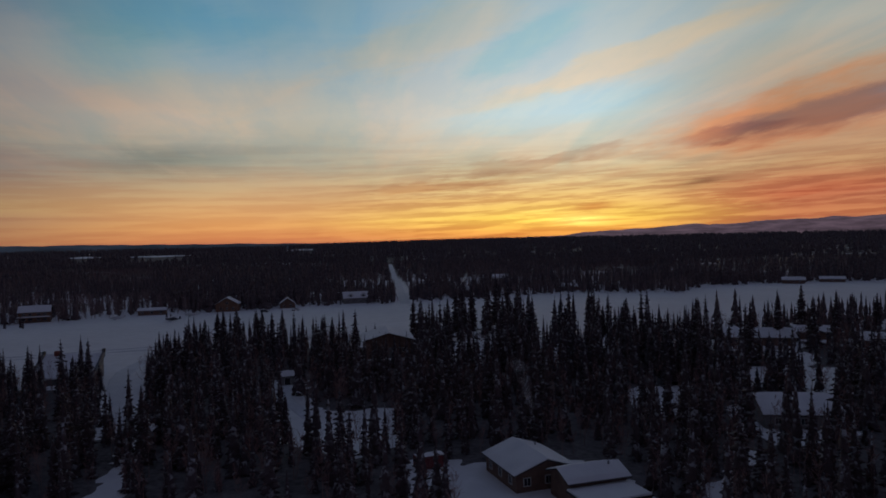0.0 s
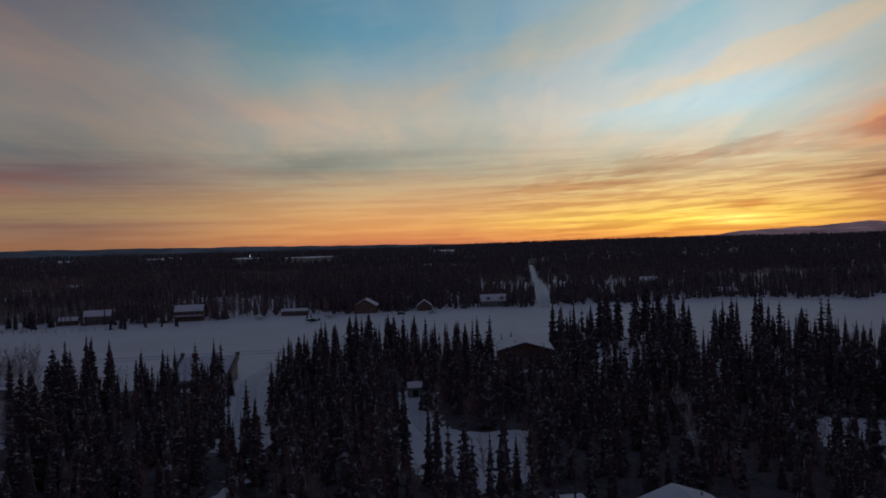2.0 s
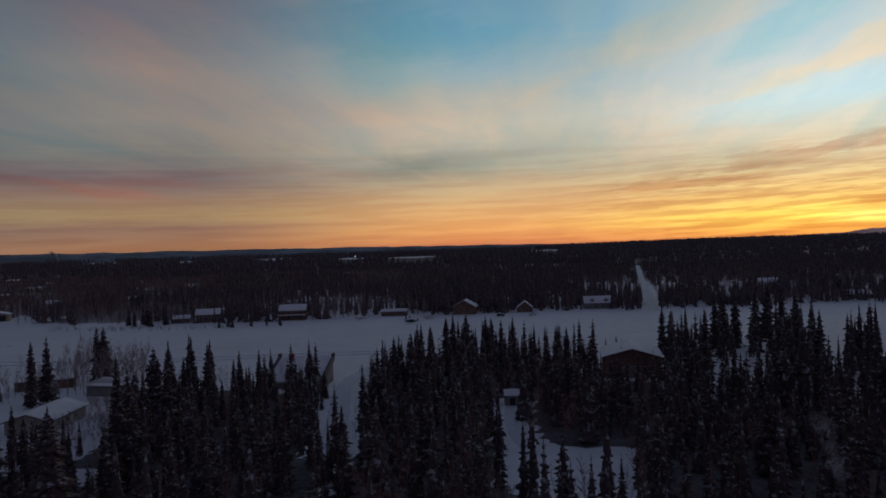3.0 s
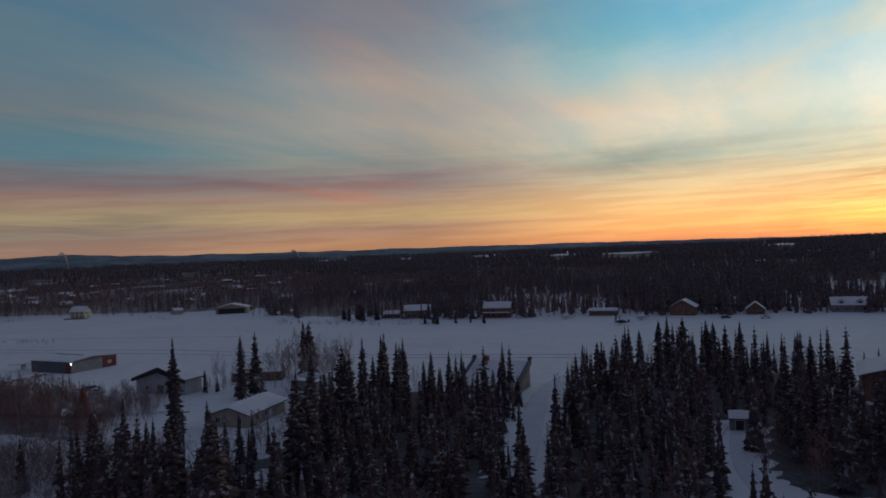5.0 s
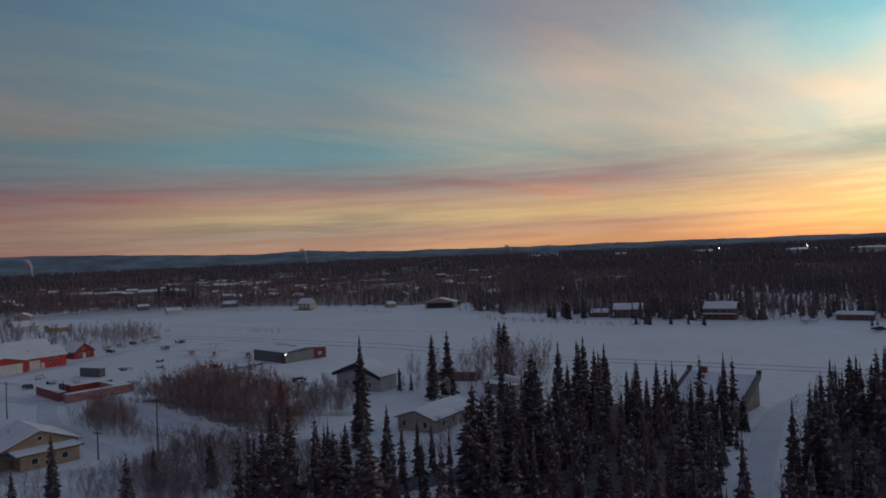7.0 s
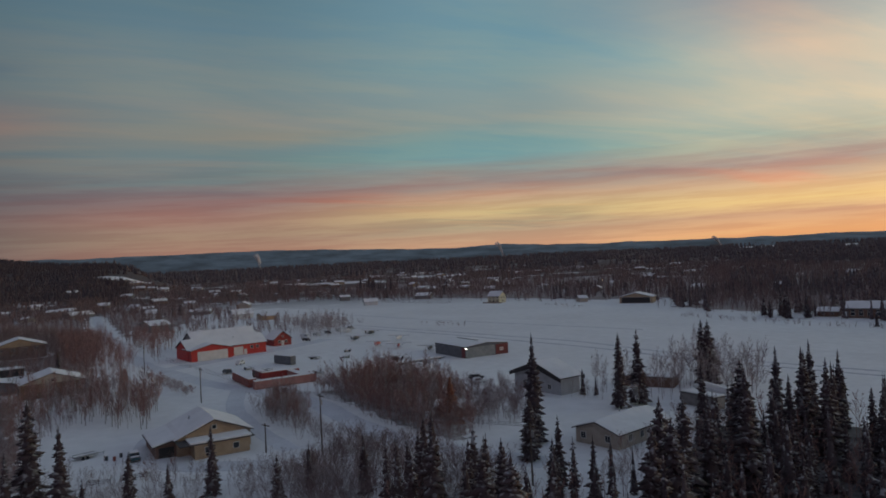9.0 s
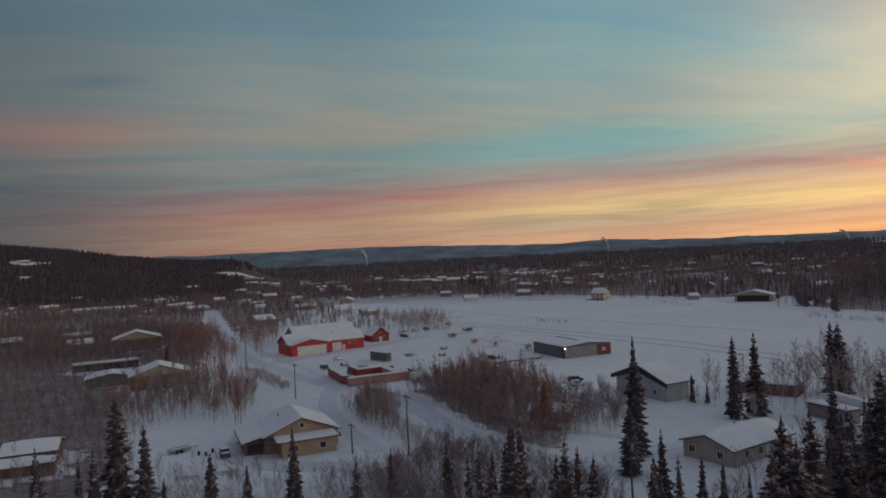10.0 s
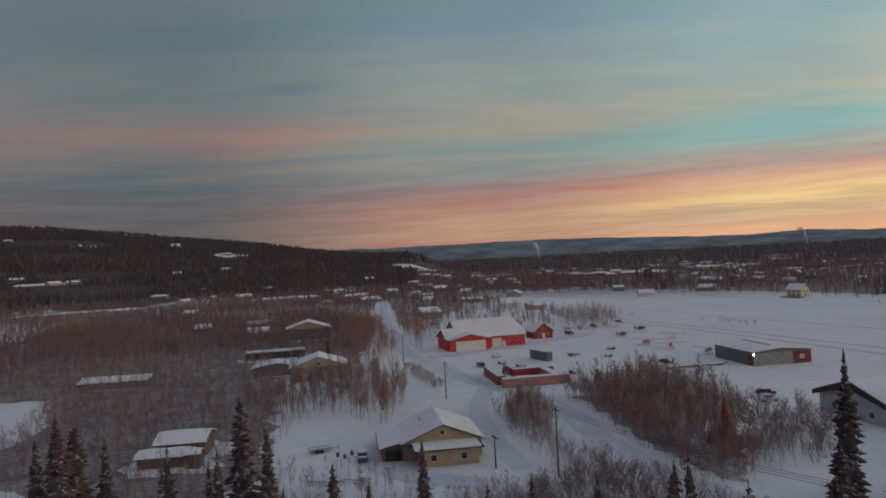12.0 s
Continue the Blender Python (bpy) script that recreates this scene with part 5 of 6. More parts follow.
def fill(poly, spacing, sizes, thin=1.0, clump=0.0, in_open=False):
    """Jittered spots inside a polygon, kept off open snow, roads and buildings."""
    px, py = [p[0] for p in poly], [p[1] for p in poly]
    gx, gy = np.meshgrid(np.arange(min(px), max(px), spacing), np.arange(min(py), max(py), spacing))
    x = gx.ravel() + rng.uniform(-0.5, 0.5, gx.size) * spacing * 1.3
    y = gy.ravel() + rng.uniform(-0.5, 0.5, gx.size) * spacing * 1.3
    keep = inside(poly, x, y) & (rng.rand(len(x)) < thin)
    for hole in [] if in_open else [STRIP, YARD] + MEADOWS:
        keep &= ~inside(hole, x, y)
    for line, wide in ROADS:
        keep &= ~near_line(line, wide / 2 + 1.6, x, y)
    for cx, cy, r in KEEP_CLEAR:
        keep &= np.hypot(x - cx, y - cy) > r + 1.0
    if clump:
        field = np.sin(x * 0.11 + 1.3) * np.sin(y * 0.13 + 0.4) + 0.6 * np.sin(x * 0.05 - y * 0.07)
        keep &= field > clump - 1
    x, y = x[keep], y[keep]
    return np.stack([x, y, rng.uniform(sizes[0], sizes[1], len(x))], -1)


tree_rng = random.Random(11)
SPRUCE_FORMS = []
for n in range(8):
    v, f = spruce_crown(tree_rng, 16.0, tree_rng.uniform(1.95, 2.7), 27, 9, tree_rng.uniform(0.45, 0.78))
    SPRUCE_FORMS.append(mesh_of("crown", v, f, NEEDLES))
me_bm = rod((0, 0, 0), (0, 0, 15.2), 0.19, 0.03, 7)
TRUNK = bpy.data.meshes.new("trunk")
me_bm.to_mesh(TRUNK)
me_bm.free()
TRUNK.materials.append(BARK)


def spruce(x, y, high, wide=1.0, label="tall narrow dark spruce dusted with snow", crown=None):
    s = high / 16.0
    ob = thing("spruce_tree", pose(x, y, float(land(x, y)) - 0.05, 0, 0, tree_rng.uniform(0, 360)) @ Matrix.Diagonal((s * wide, s * wide, s, 1)), label, "spruce tree", "spruce trees")
    for name, me in (("trunk", TRUNK), ("crown", crown or tree_rng.choice(SPRUCE_FORMS))):
        child = new(name, me)
        child.parent = ob
    return ob


# Spruces that stand out singly: metres east, north, height.
BY_COTTAGE = [(-101, 126.3, 19.5), (-97, 125, 18), (-105.6, 133.3, 18.6), (-106.7, 138.5, 17), (-95, 120.8, 18), (-152.5, 133.8, 22.5), (-170, 165, 18.4), (-172, 171.5, 18.6), (-186, 202, 17.8), (-181, 200, 18), (-127.5, 103, 14.4), (-106, 97.6, 20), (-112, 104.4, 14.5), (-101.8, 102.3, 16), (-108.7, 107.7, 14.9), (-105.5, 144, 20.5), (-122.8, 172.1, 19.4), (-118.1, 172.5, 18), (-108.5, 95.5, 15), (-86, 99, 20), (-121, 157, 19.0), (-117, 154, 17), (-128, 178, 17.6), (-122, 178, 16.5), (-121.9, 168.1, 15), (-112, 192, 11), (-108.9, 173.7, 13), (-94.6, 176, 13), (-94.9, 184.1, 14), (-126.9, 125.4, 12), (-136.8, 104.7, 10), (-143, 128, 12)]
BY_PATH = [(-70.7, 165.2, 15), (-69.7, 169, 15), (-85, 206.4, 15), (-82.8, 212.8, 15), (-76.8, 205.9, 15), (-77.2, 215.9, 15), (-79.3, 229.5, 16), (-83.6, 255.7, 16), (-85.4, 268, 16), (-79.5, 265.5, 16), (-70.1, 258.5, 16), (-67.1, 255.4, 16), (-61.7, 248.3, 16), (-60.4, 258.5, 16)]
WEST_SIDE = [(-188.5, 165.5, 7), (-186, 168, 5), (-158.7, 10.9, 16), (-149.6, 45.6, 19.4), (-147.2, 50.2, 15.4), (-147, 42.9, 12.1), (-148.8, 25, 14.1), (-139.8, 23.6, 18.5), (-145.3, 22.6, 17.6), (-152, 33, 12), (-144, 36, 11), (-154, 38.5, 9), (-150.3, 72.4, 12), (-151, 12.6, 14), (-142, 54, 8), (-146, 60, 10), (-141, 66, 9), (-138, 82, 9), (-146, 88, 8), (-139, 96, 10), (-304, 22, 12), (-258, 86, 6)]
TALL_CLUSTER = [(8, 309, 21), (5, 300, 19), (12, 303, 20), (25, 330, 22), (20, 322, 20), (29, 318, 21), (33, 312, 19), (-12, 268, 20), (-9, 262, 18), (31, 245, 20), (44, 262, 20), (54, 256, 18), (62, 240, 18), (82, 224, 20), (72, 208, 19), (93, 211, 20), (120, 250, 20), (142, 276, 20), (139, 246, 19), (126, 237, 19), (-36, 197.6, 17), (-27, 210, 16), (-31, 199, 15), (-139, 182, 17), (-142, 194, 17), (-133, 192, 16), (-58.5, 133, 14)]
single = TALL_CLUSTER + BY_COTTAGE + BY_PATH + WEST_SIDE
for x, y, h in single:
    spruce(x, y, h, 1.0 if h > 22.2 else tree_rng.uniform(1.0, 1.3))
rusty_v, rusty_f = spruce_crown(random.Random(4), 16.0, 3.2, 28, 8, 0.8)
spruce(-176.3, 124.3, 11.2, 1.45, "rust-brown dying spruce with bare tips", mesh_of("crown", rusty_v, rusty_f, NEEDLES_RED))

STAND_WEST = [(-72, 156), (-78, 176), (-95, 203), (-112, 199), (-132, 196), (-150, 184), (-147, 172), (-135, 153), (-121, 140), (-119, 128), (-130, 112), (-134, 101), (-112, 90), (-85, 98), (-56, 104), (-60, 130), (-68, 150)]
STAND_TALL = [(-16, 205), (-8, 300), (60, 300), (104, 270), (116, 225), (98, 190), (60, 175), (20, 190)]
STAND_NORTH = [(-66, 150), (-92, 212), (-94, 262), (-62, 268), (-20, 262), (-10, 225), (0, 215), (40, 225), (70, 262), (95, 240), (108, 222), (98, 190), (86, 165), (70, 165), (50, 120), (32, 98), (-10, 96), (-50, 100)]
STAND_EAST = [(20, 55), (34, 98), (52, 122), (68, 162), (98, 190), (118, 222), (120, 240), (60, 285), (150, 290), (220, 270), (260, 200), (200, 100), (120, 50)]
# Lower, thinner growth before the garage and in the damp hollow behind it.
HOLLOW = [(2, 212), (1, 268), (22, 274), (18, 222)]
GARAGE_FRONT = [(-40, 200), (-36, 240), (-8, 240), (-8, 205), (-14, 190), (-34, 190)]
stand = np.concatenate([fill(STAND_WEST, 4.8, (6, 15.5), 0.78), fill(STAND_NORTH, 5.0, (5.5, 17), 0.80), fill(STAND_TALL, 6.6, (12, 21), 0.7), fill(STAND_EAST, 5.2, (6, 17), 0.78)])
stand = stand[~inside(HOLLOW, stand[:, 0], stand[:, 1])]
low = inside(GARAGE_FRONT, stand[:, 0], stand[:, 1])
stand[low, 2] *= 0.62
# Mostly low growth by the eastern fields, with a few tall spruces left.
fields_side = (stand[:, 1] > 195) & (stand[:, 0] > 68)
lowered = fields_side & (rng.rand(len(stand)) < 0.72)
stand[lowered, 2] = np.minimum(stand[lowered, 2], rng.uniform(4.5, 9.5, lowered.sum()))
# Young growth only before the cottage.
off_x, off_y = stand[:, 0] + 148, stand[:, 1] - 151
ahead, beside = 0.83 * off_x - 0.56 * off_y, np.abs(0.56 * off_x + 0.83 * off_y)
young = (ahead > 0) & (ahead < 55) & (beside < 11)
stand[young, 2] = np.minimum(stand[young, 2], 2.0 + 0.22 * ahead[young])
gaps = np.array([(x, y) for x, y, h in single])
stand = stand[[np.hypot(gaps[:, 0] - x, gaps[:, 1] - y).min() > 1.6 for x, y, h in stand]]
order = np.argsort(np.hypot(stand[:, 0] + 40, stand[:, 1] - 150))
chosen = order[:: max(1, len(order) // 235)][:235]
for n in chosen:
    x, y, h = stand[n]
    spruce(x, y, h, tree_rng.uniform(0.85, 1.2) * (1.25 if h < 9 else 1.0))
rest = np.delete(stand, chosen, axis=0)
rest[:, 2] /= 16.0
mid_forms = [spruce_crown(tree_rng, 16.0, tree_rng.uniform(2.0, 2.8), 14, 6, tree_rng.uniform(0.48, 0.85), 0.05) for _ in range(8)]
scattered("spruce_forest", mid_forms, rest, NEEDLES, "dense stand of dark snow-dusted spruces", "forest")


def floor_sheet(poly, mat, label, z, step=2.0):
    """The forest floor: litter and low brush showing through the snow."""
    px, py = [p[0] for p in poly], [p[1] for p in poly]
    gx, gy = np.meshgrid(np.arange(min(px) - 3, max(px) + 3, step), np.arange(min(py) - 3, max(py) + 3, step), indexing="ij")
    cx, cy = gx.ravel() + step / 2, gy.ravel() + step / 2
    wob = 2.0 * np.sin(cx * 0.31 + 0.7 * np.sin(cy * 0.23)) * np.sin(cy * 0.37)
    keep = inside(poly, cx + wob, cy - wob)
    for hole in [STRIP, YARD] + MEADOWS:
        keep &= ~inside(hole, cx, cy)
    for line, wide in ROADS:
        keep &= ~near_line(line, wide / 2 + 2.5, cx, cy)
    for hx, hy, r in KEEP_CLEAR:
        keep &= np.hypot(cx - hx, cy - hy) > r + 1.5
    n, m = gx.shape
    i, j = np.divmod(np.arange(n * m), m)
    keep &= (i < n - 1) & (j < m - 1)
    i, j = i[keep], j[keep]
    faces = np.stack([i * m + j, (i + 1) * m + j, (i + 1) * m + j + 1, i * m + j + 1], -1)
    hump = 0.12 * np.sin(gx * 1.3) * np.sin(gy * 1.1)
    full = np.zeros((n + 1, m + 1))
    full[1:, 1:][i, j] = 1
    core = full[1:, 1:] * full[:-1, 1:] * full[1:, :-1] * full[:-1, :-1]
    height = np.where(core > 0, z + hump, -0.25)
    shift = np.random.RandomState(int(abs(px[0]))).uniform(-0.32, 0.32, (2,) + gx.shape) * step
    verts = np.stack([gx + shift[0], gy + shift[1], height + land(gx, gy)], -1).reshape(-1, 3)
    used, back = np.unique(faces, return_inverse=True)
    me = mesh_of("forest_floor", verts[used], back.reshape(-1, 4), mat)
    me.polygons.foreach_set("use_smooth", np.ones(len(me.polygons), dtype=bool))
    tagged(new("forest_floor", me), label, "forest floor", kind="structure")


# Bare birches and willows, singly by the roads and yard.
BIRCH_FORMS, WILLOW_FORMS = [], []
for n in range(4):
    v, f = bare_crown(tree_rng, 9.0, 38, 9, spread=0.30, r_limb=0.036, r_twig=0.024, wide=0.45, lowest=0.2, fine=True)
    BIRCH_FORMS.append(mesh_of("crown", v, f, TWIGS_FROST if n == 3 else TWIGS_RED))
    v, f = bare_crown(tree_rng, 5.0, 10, 8, stems=6, spread=0.42, r_limb=0.022, r_twig=0.015, fine=True)
    WILLOW_FORMS.append(mesh_of("crown", v, f, TWIGS))
me_bm = rod((0, 0, 0), (0.3, 0.2, 8.6), 0.065, 0.015, 6)
BIRCH_TRUNK = bpy.data.meshes.new("trunk")
me_bm.to_mesh(BIRCH_TRUNK)
me_bm.free()
BIRCH_TRUNK.materials.append(BIRCH)
BRUSH_LINE = [(-240, 101), (-209, 104), (-182, 110.5), (-165, 115), (-158.5, 118), (-162, 125), (-172, 128), (-186, 133), (-206, 138), (-236, 134), (-270, 126), (-300, 118), (-292, 108)]
BRUSH_CORNER = [(-218, 85), (-236, 96.5), (-215, 97), (-190, 94), (-188, 91), (-198, 86)]
BIRCH_ROW = [(-262, 30), (-228, 17), (-207, 40), (-209, 58), (-240, 60), (-262, 46)]
BIRCH_YARD = [(-379, 121), (-392, 146), (-450, 143), (-452, 110), (-430, 116)]
BRUSH_FRONT = [(-175, 104), (-150, 118), (-128, 122), (-120, 105), (-130, 84), (-160, 88)]
BRUSH_COTTAGE = [(-172, 127), (-168, 134), (-180, 150), (-206, 158), (-207, 140)]
WEST_WOODS = [(-170, -20), (-150, 30), (-172, 44), (-200, 34), (-260, 18), (-300, 34), (-420, 20), (-470, 10), (-560, -40), (-560, -220), (-380, -200), (-240, -120)]
birch_spots = np.concatenate([fill(BRUSH_LINE, 4.0, (5, 12), 0.95), fill(BIRCH_ROW, 3.4, (8, 12.5), 0.85), fill(BRUSH_CORNER, 3.0, (6, 9.5), 0.95)])[:640]
for x, y, h in birch_spots:
    s = h / 9.0
    ob = thing("bare_birch", pose(x, y, 0, 0, 0, tree_rng.uniform(0, 360)) @ Matrix.Diagonal((s, s, s, 1)), "leafless birch with reddish frosted twigs", "birch tree", "bare birches")
    for name, me in (("trunk", BIRCH_TRUNK), ("crown", tree_rng.choice(BIRCH_FORMS))):
        new(name, me).parent = ob
willow_spots = np.concatenate([fill(BRUSH_FRONT, 3.2, (2.0, 4.6), 0.7), fill(BRUSH_COTTAGE, 3.0, (3, 6.5), 0.8)])[:260]
for x, y, h in willow_spots:
    s = h / 5.0
    ob = thing("willow_shrub", pose(x, y, 0, 0, 0, tree_rng.uniform(0, 360)) @ Matrix.Diagonal((s, s, s, 1)), "leafless willow shrub with frosted stems", "shrub", "bare willow shrubs")
    new("crown", tree_rng.choice(WILLOW_FORMS)).parent = ob


def with_trunk(form):
    v, f = form
    out = (list(map(tuple, v)), list(map(tuple, f)))
    spike(out, (0, 0, 0), (0, 0, max(p[2] for p in out[0]) * 0.95), 0.055)
    return np.array(out[0]), np.array(out[1])


bare_mid = [with_trunk(bare_crown(tree_rng, 9.0, 17, 7, r_limb=0.034, r_twig=0.026, fine=True, wide=0.45, lowest=0.22)) for _ in range(8)]
shrub_mid = [bare_crown(tree_rng, 5.0, 8, 8, stems=5, spread=0.5, r_limb=0.018, r_twig=0.014, fine=True, wide=0.5) for _ in range(7)]
floor_sheet(STAND_WEST, LITTER_SHADED, "forest floor litter in thin snow, tree shade in its colour", 0.16)
floor_sheet(STAND_NORTH, LITTER_SHADED, "forest floor litter in thin snow, tree shade in its colour", 0.18)
floor_sheet(STAND_EAST, LITTER_SHADED, "forest floor litter in thin snow, tree shade in its colour", 0.14)
floor_sheet(BRUSH_LINE, LITTER_PALE, "brushy ground with litter in thin snow", 0.16)
floor_sheet(WEST_WOODS, LITTER_BROWN, "birch wood floor with low brush in snow", 0.15)
TOWN_BANK = [(-330, 350), (-310, 420), (-430, 620), (-760, 640), (-1050, 420), (-1000, 230), (-760, 200), (-650, 262), (-565, 312), (-480, 350), (-470, 385), (-400, 385), (-392, 345)]
TOWN_SOUTH = [(-560, -220), (-562, -40), (-472, 12), (-470, 40), (-560, 66), (-760, 58), (-860, 20), (-860, -300), (-700, -300)]
floor_sheet(TOWN_BANK, LITTER_BROWN, "brushy ground between far houses", 0.3, 5.0)
floor_sheet(TOWN_SOUTH, LITTER_BROWN, "brushy ground below the hill", 0.3, 5.0)
woods = fill(WEST_WOODS, 3.0, (0.40, 1.1), 0.88, clump=0.42)
bare_light = [broom(tree_rng, 9.0, 46, 0.05) for _ in range(8)]
bush_light = [broom(tree_rng, 5.0, 40, 0.028, 0.4) for _ in range(8)]
thick = fill(WEST_WOODS, 3.6, (0.35, 0.9), 0.85)
thick = thick[(thick[:, 0] > -350) | (rng.rand(len(thick)) < 0.75)]
scattered("undergrowth", bush_light, thick, TWIGS, "leafless brown undergrowth between birches", "brush")
distant = woods[woods[:, 0] < -350]
woods = woods[woods[:, 0] >= -350]
scattered("birch_wood", bare_light, distant, TWIGS, "leafless brown birch wood below the hill", "wood")
frosty = np.arange(len(woods)) % 6 == 0
scattered("birch_wood", bare_mid, woods[frosty], TWIGS_FROST, "leafless birch wood with frosted twigs", "wood")
woods = woods[~frosty]
scattered("birch_wood", bare_mid, woods[::2], TWIGS, "leafless birch wood with brown twigs", "wood")
scattered("birch_wood", bare_mid, woods[1::2], TWIGS_RED, "leafless ruddy birch and willow wood", "wood")
# Frosted thickets in the yards and along the road by the cottage.
ROADSIDE = [[(-188, 84), (-182, 100), (-163, 107), (-150, 112), (-140, 104), (-134, 94), (-142, 80), (-166, 78)], [(-218, 82), (-172, 82), (-164, 74), (-150, 78), (-130, 94), (-140, 106), (-166, 100), (-200, 92), (-220, 92)], [(-205, 232), (-148, 158), (-125, 130), (-112, 112), (-96, 118), (-104, 142), (-150, 185), (-190, 230)], [(-165, 34), (-157, 52), (-150, 102), (-128, 100), (-135, 60), (-150, 30)]]
road_brush = np.concatenate([fill(poly, 2.7, (0.4, 1.2), 0.75, clump=0.55) for poly in ROADSIDE])
scattered("frosted_thicket", shrub_mid, road_brush, TWIGS_FROST, "frosted leafless thicket beside the road", "thicket")
brush = np.concatenate([fill(BRUSH_LINE, 2.4, (0.6, 1.5), 0.9), fill(BRUSH_CORNER, 2.0, (0.5, 1.0), 0.8), fill([(-296, 50), (-292, 57), (-253, 68.5), (-249, 65.5), (-272, 57)], 1.3, (0.3, 0.55), 0.9, in_open=True), fill([(-480, 150), (-440, 158), (-440, 164), (-480, 156)], 3.5, (0.3, 0.6), 0.6, in_open=True), fill([(-410, 186), (-375, 200), (-378, 206), (-412, 192)], 3.0, (0.3, 0.6), 0.6, in_open=True)])
scattered("brush", shrub_mid, brush[::2], TWIGS_RED, "ruddy leafless brush along the road", "brush")
scattered("brush", shrub_mid, brush[1::2], TWIGS_FROST, "frosted leafless brush along the road", "brush")
under = np.concatenate([fill(STAND_NORTH, 4.4, (0.55, 1.3), 0.8), fill(STAND_WEST, 4.3, (0.55, 1.25), 0.8), fill(STAND_EAST, 4.9, (0.6, 1.3), 0.8), fill(HOLLOW, 3.6, (0.4, 0.8), 0.8)])
hollow_brush = fill([(-39, 168), (-8, 168), (-8, 200), (-36, 206), (-42, 190)], 2.6, (0.45, 0.95), 0.9)
scattered("low_brush", shrub_mid, hollow_brush, TWIGS, "dark leafless brush in the damp hollow", "brush")
front = fill(BRUSH_FRONT, 2.3, (0.5, 1.25), 0.85)
scattered("low_brush", shrub_mid, front, TWIGS, "low brown brush beside the road", "brush")
scattered("understorey_birch", bare_mid, under, TWIGS_RED, "leafless birches among the spruces", "wood")
frosted = np.concatenate([fill(BIRCH_YARD, 3.0, (0.8, 1.4), 0.8, in_open=True), fill([(-194, 134), (-198, 148), (-186, 152), (-168, 138), (-165, 127), (-172, 127)], 3.0, (0.5, 1.0), 0.85, in_open=True), fill([(-196, 172), (-176, 170), (-164, 200), (-186, 224), (-206, 214)], 2.7, (0.7, 1.55), 0.75, in_open=True), fill([(-197, 168), (-186, 160), (-176, 168), (-186, 178)], 2.6, (0.35, 0.75), 0.7, in_open=True), fill([(-226, 222), (-205, 222), (-205, 234), (-226, 236)], 3.5, (0.9, 1.4), 0.6, in_open=True)])
scattered("frosted_birch", bare_mid, frosted, TWIGS_FROST, "tall pale frosted birches by the strip", "wood")
ruddy = fill([(-300, 56), (-296, 40), (-330, 20), (-440, -4), (-450, 24), (-400, 60), (-360, 52)], 3.4, (1.0, 1.6), 0.85)
scattered("ruddy_thicket", bare_mid, ruddy, TWIGS_RED, "dense tall ruddy birch thicket", "thicket")
shore = np.concatenate([fill([(-640, 250), (-560, 310), (-450, 345), (-460, 400), (-700, 360)], 6.0, (0.6, 1.1), 0.6), fill([(-400, 345), (-300, 350), (-240, 400), (-340, 470), (-440, 420)], 6.0, (0.7, 1.2), 0.7)])
scattered("shore_birch", bare_mid, shore, TWIGS_FROST, "pale frosted birches beyond the airstrip", "wood")

SOUTH_BRUSH = [(-256, 16), (-253, 33), (-196, 51), (-165, 68), (-147, 76), (-166, 37)]
south_brush = np.concatenate([fill(SOUTH_BRUSH, 2.4, (0.35, 0.8), 0.85), fill([(-160, 108), (-142, 103), (-134, 92), (-150, 80), (-165, 90)], 3.4, (0.3, 0.65), 0.8)])
scattered("birch_wood", bare_mid, south_brush, TWIGS, "low brown birch thicket among spruces", "thicket")
slim = np.concatenate([fill(BIRCH_ROW, 2.3, (0.6, 1.3), 0.6, clump=0.35), fill(BRUSH_CORNER, 2.2, (0.5, 0.95), 0.8)])
scattered("birch_row", bare_mid, slim, TWIGS_FROST, "slim frosted birch stems along the snowy yard", "wood")
scattered("ruddy_thicket", bare_mid, fill(BRUSH_LINE, 2.5, (0.5, 1.2), 0.8, clump=0.3), TWIGS_RED, "ruddy birch thicket beside the lane", "thicket")
hedge = np.concatenate([fill([(-335, 308), (-262, 318), (-234, 332), (-236, 338), (-264, 325), (-336, 316)], 3.0, (0.35, 0.7), 0.9, in_open=True), fill([(-470, 296), (-425, 300), (-428, 308), (-470, 304)], 3.4, (0.3, 0.55), 0.8, in_open=True), fill([(-640, 210), (-545, 250), (-548, 258), (-642, 218)], 3.6, (0.3, 0.6), 0.8, in_open=True), fill([(-690, 196), (-600, 240), (-610, 262), (-700, 220)], 4.0, (0.4, 0.8), 0.7, in_open=True)])
scattered("hedge", bush_light, hedge, TWIGS, "low dark leafless hedge edging the airstrip", "hedge")
for x, y, h in ((-243, 337, 7), (-240, 341, 9), (-236, 339, 6), (-229, 346, 6), (-222, 350, 5), (-215, 352, 6), (-212, 349, 4.5), (-290, 338, 11), (-296, 342, 12), (-300, 336, 10), (-303, 346, 13), (-286, 345, 12), (-308, 340, 11), (-150, 375, 4.5), (-147, 373, 4)):
    spruce(x, y, h, 1.3, "small dark spruce at the airstrip's edge")

# Woods beyond, thinning in detail with distance.
far_spruce = [simple_spruce(tree_rng, 14.0, tree_rng.uniform(1.6, 2.3), 5, 6) for _ in range(8)]
farther_spruce = [simple_spruce(tree_rng, 15.0, tree_rng.uniform(2.4, 3.4), 3, 5) for _ in range(8)]
far_bare = [broom(tree_rng, 9.0, 20, 0.10) for _ in range(8)]
farther_bare = [broom(tree_rng, 9.0, 10, 0.26, 0.3) for _ in range(8)]


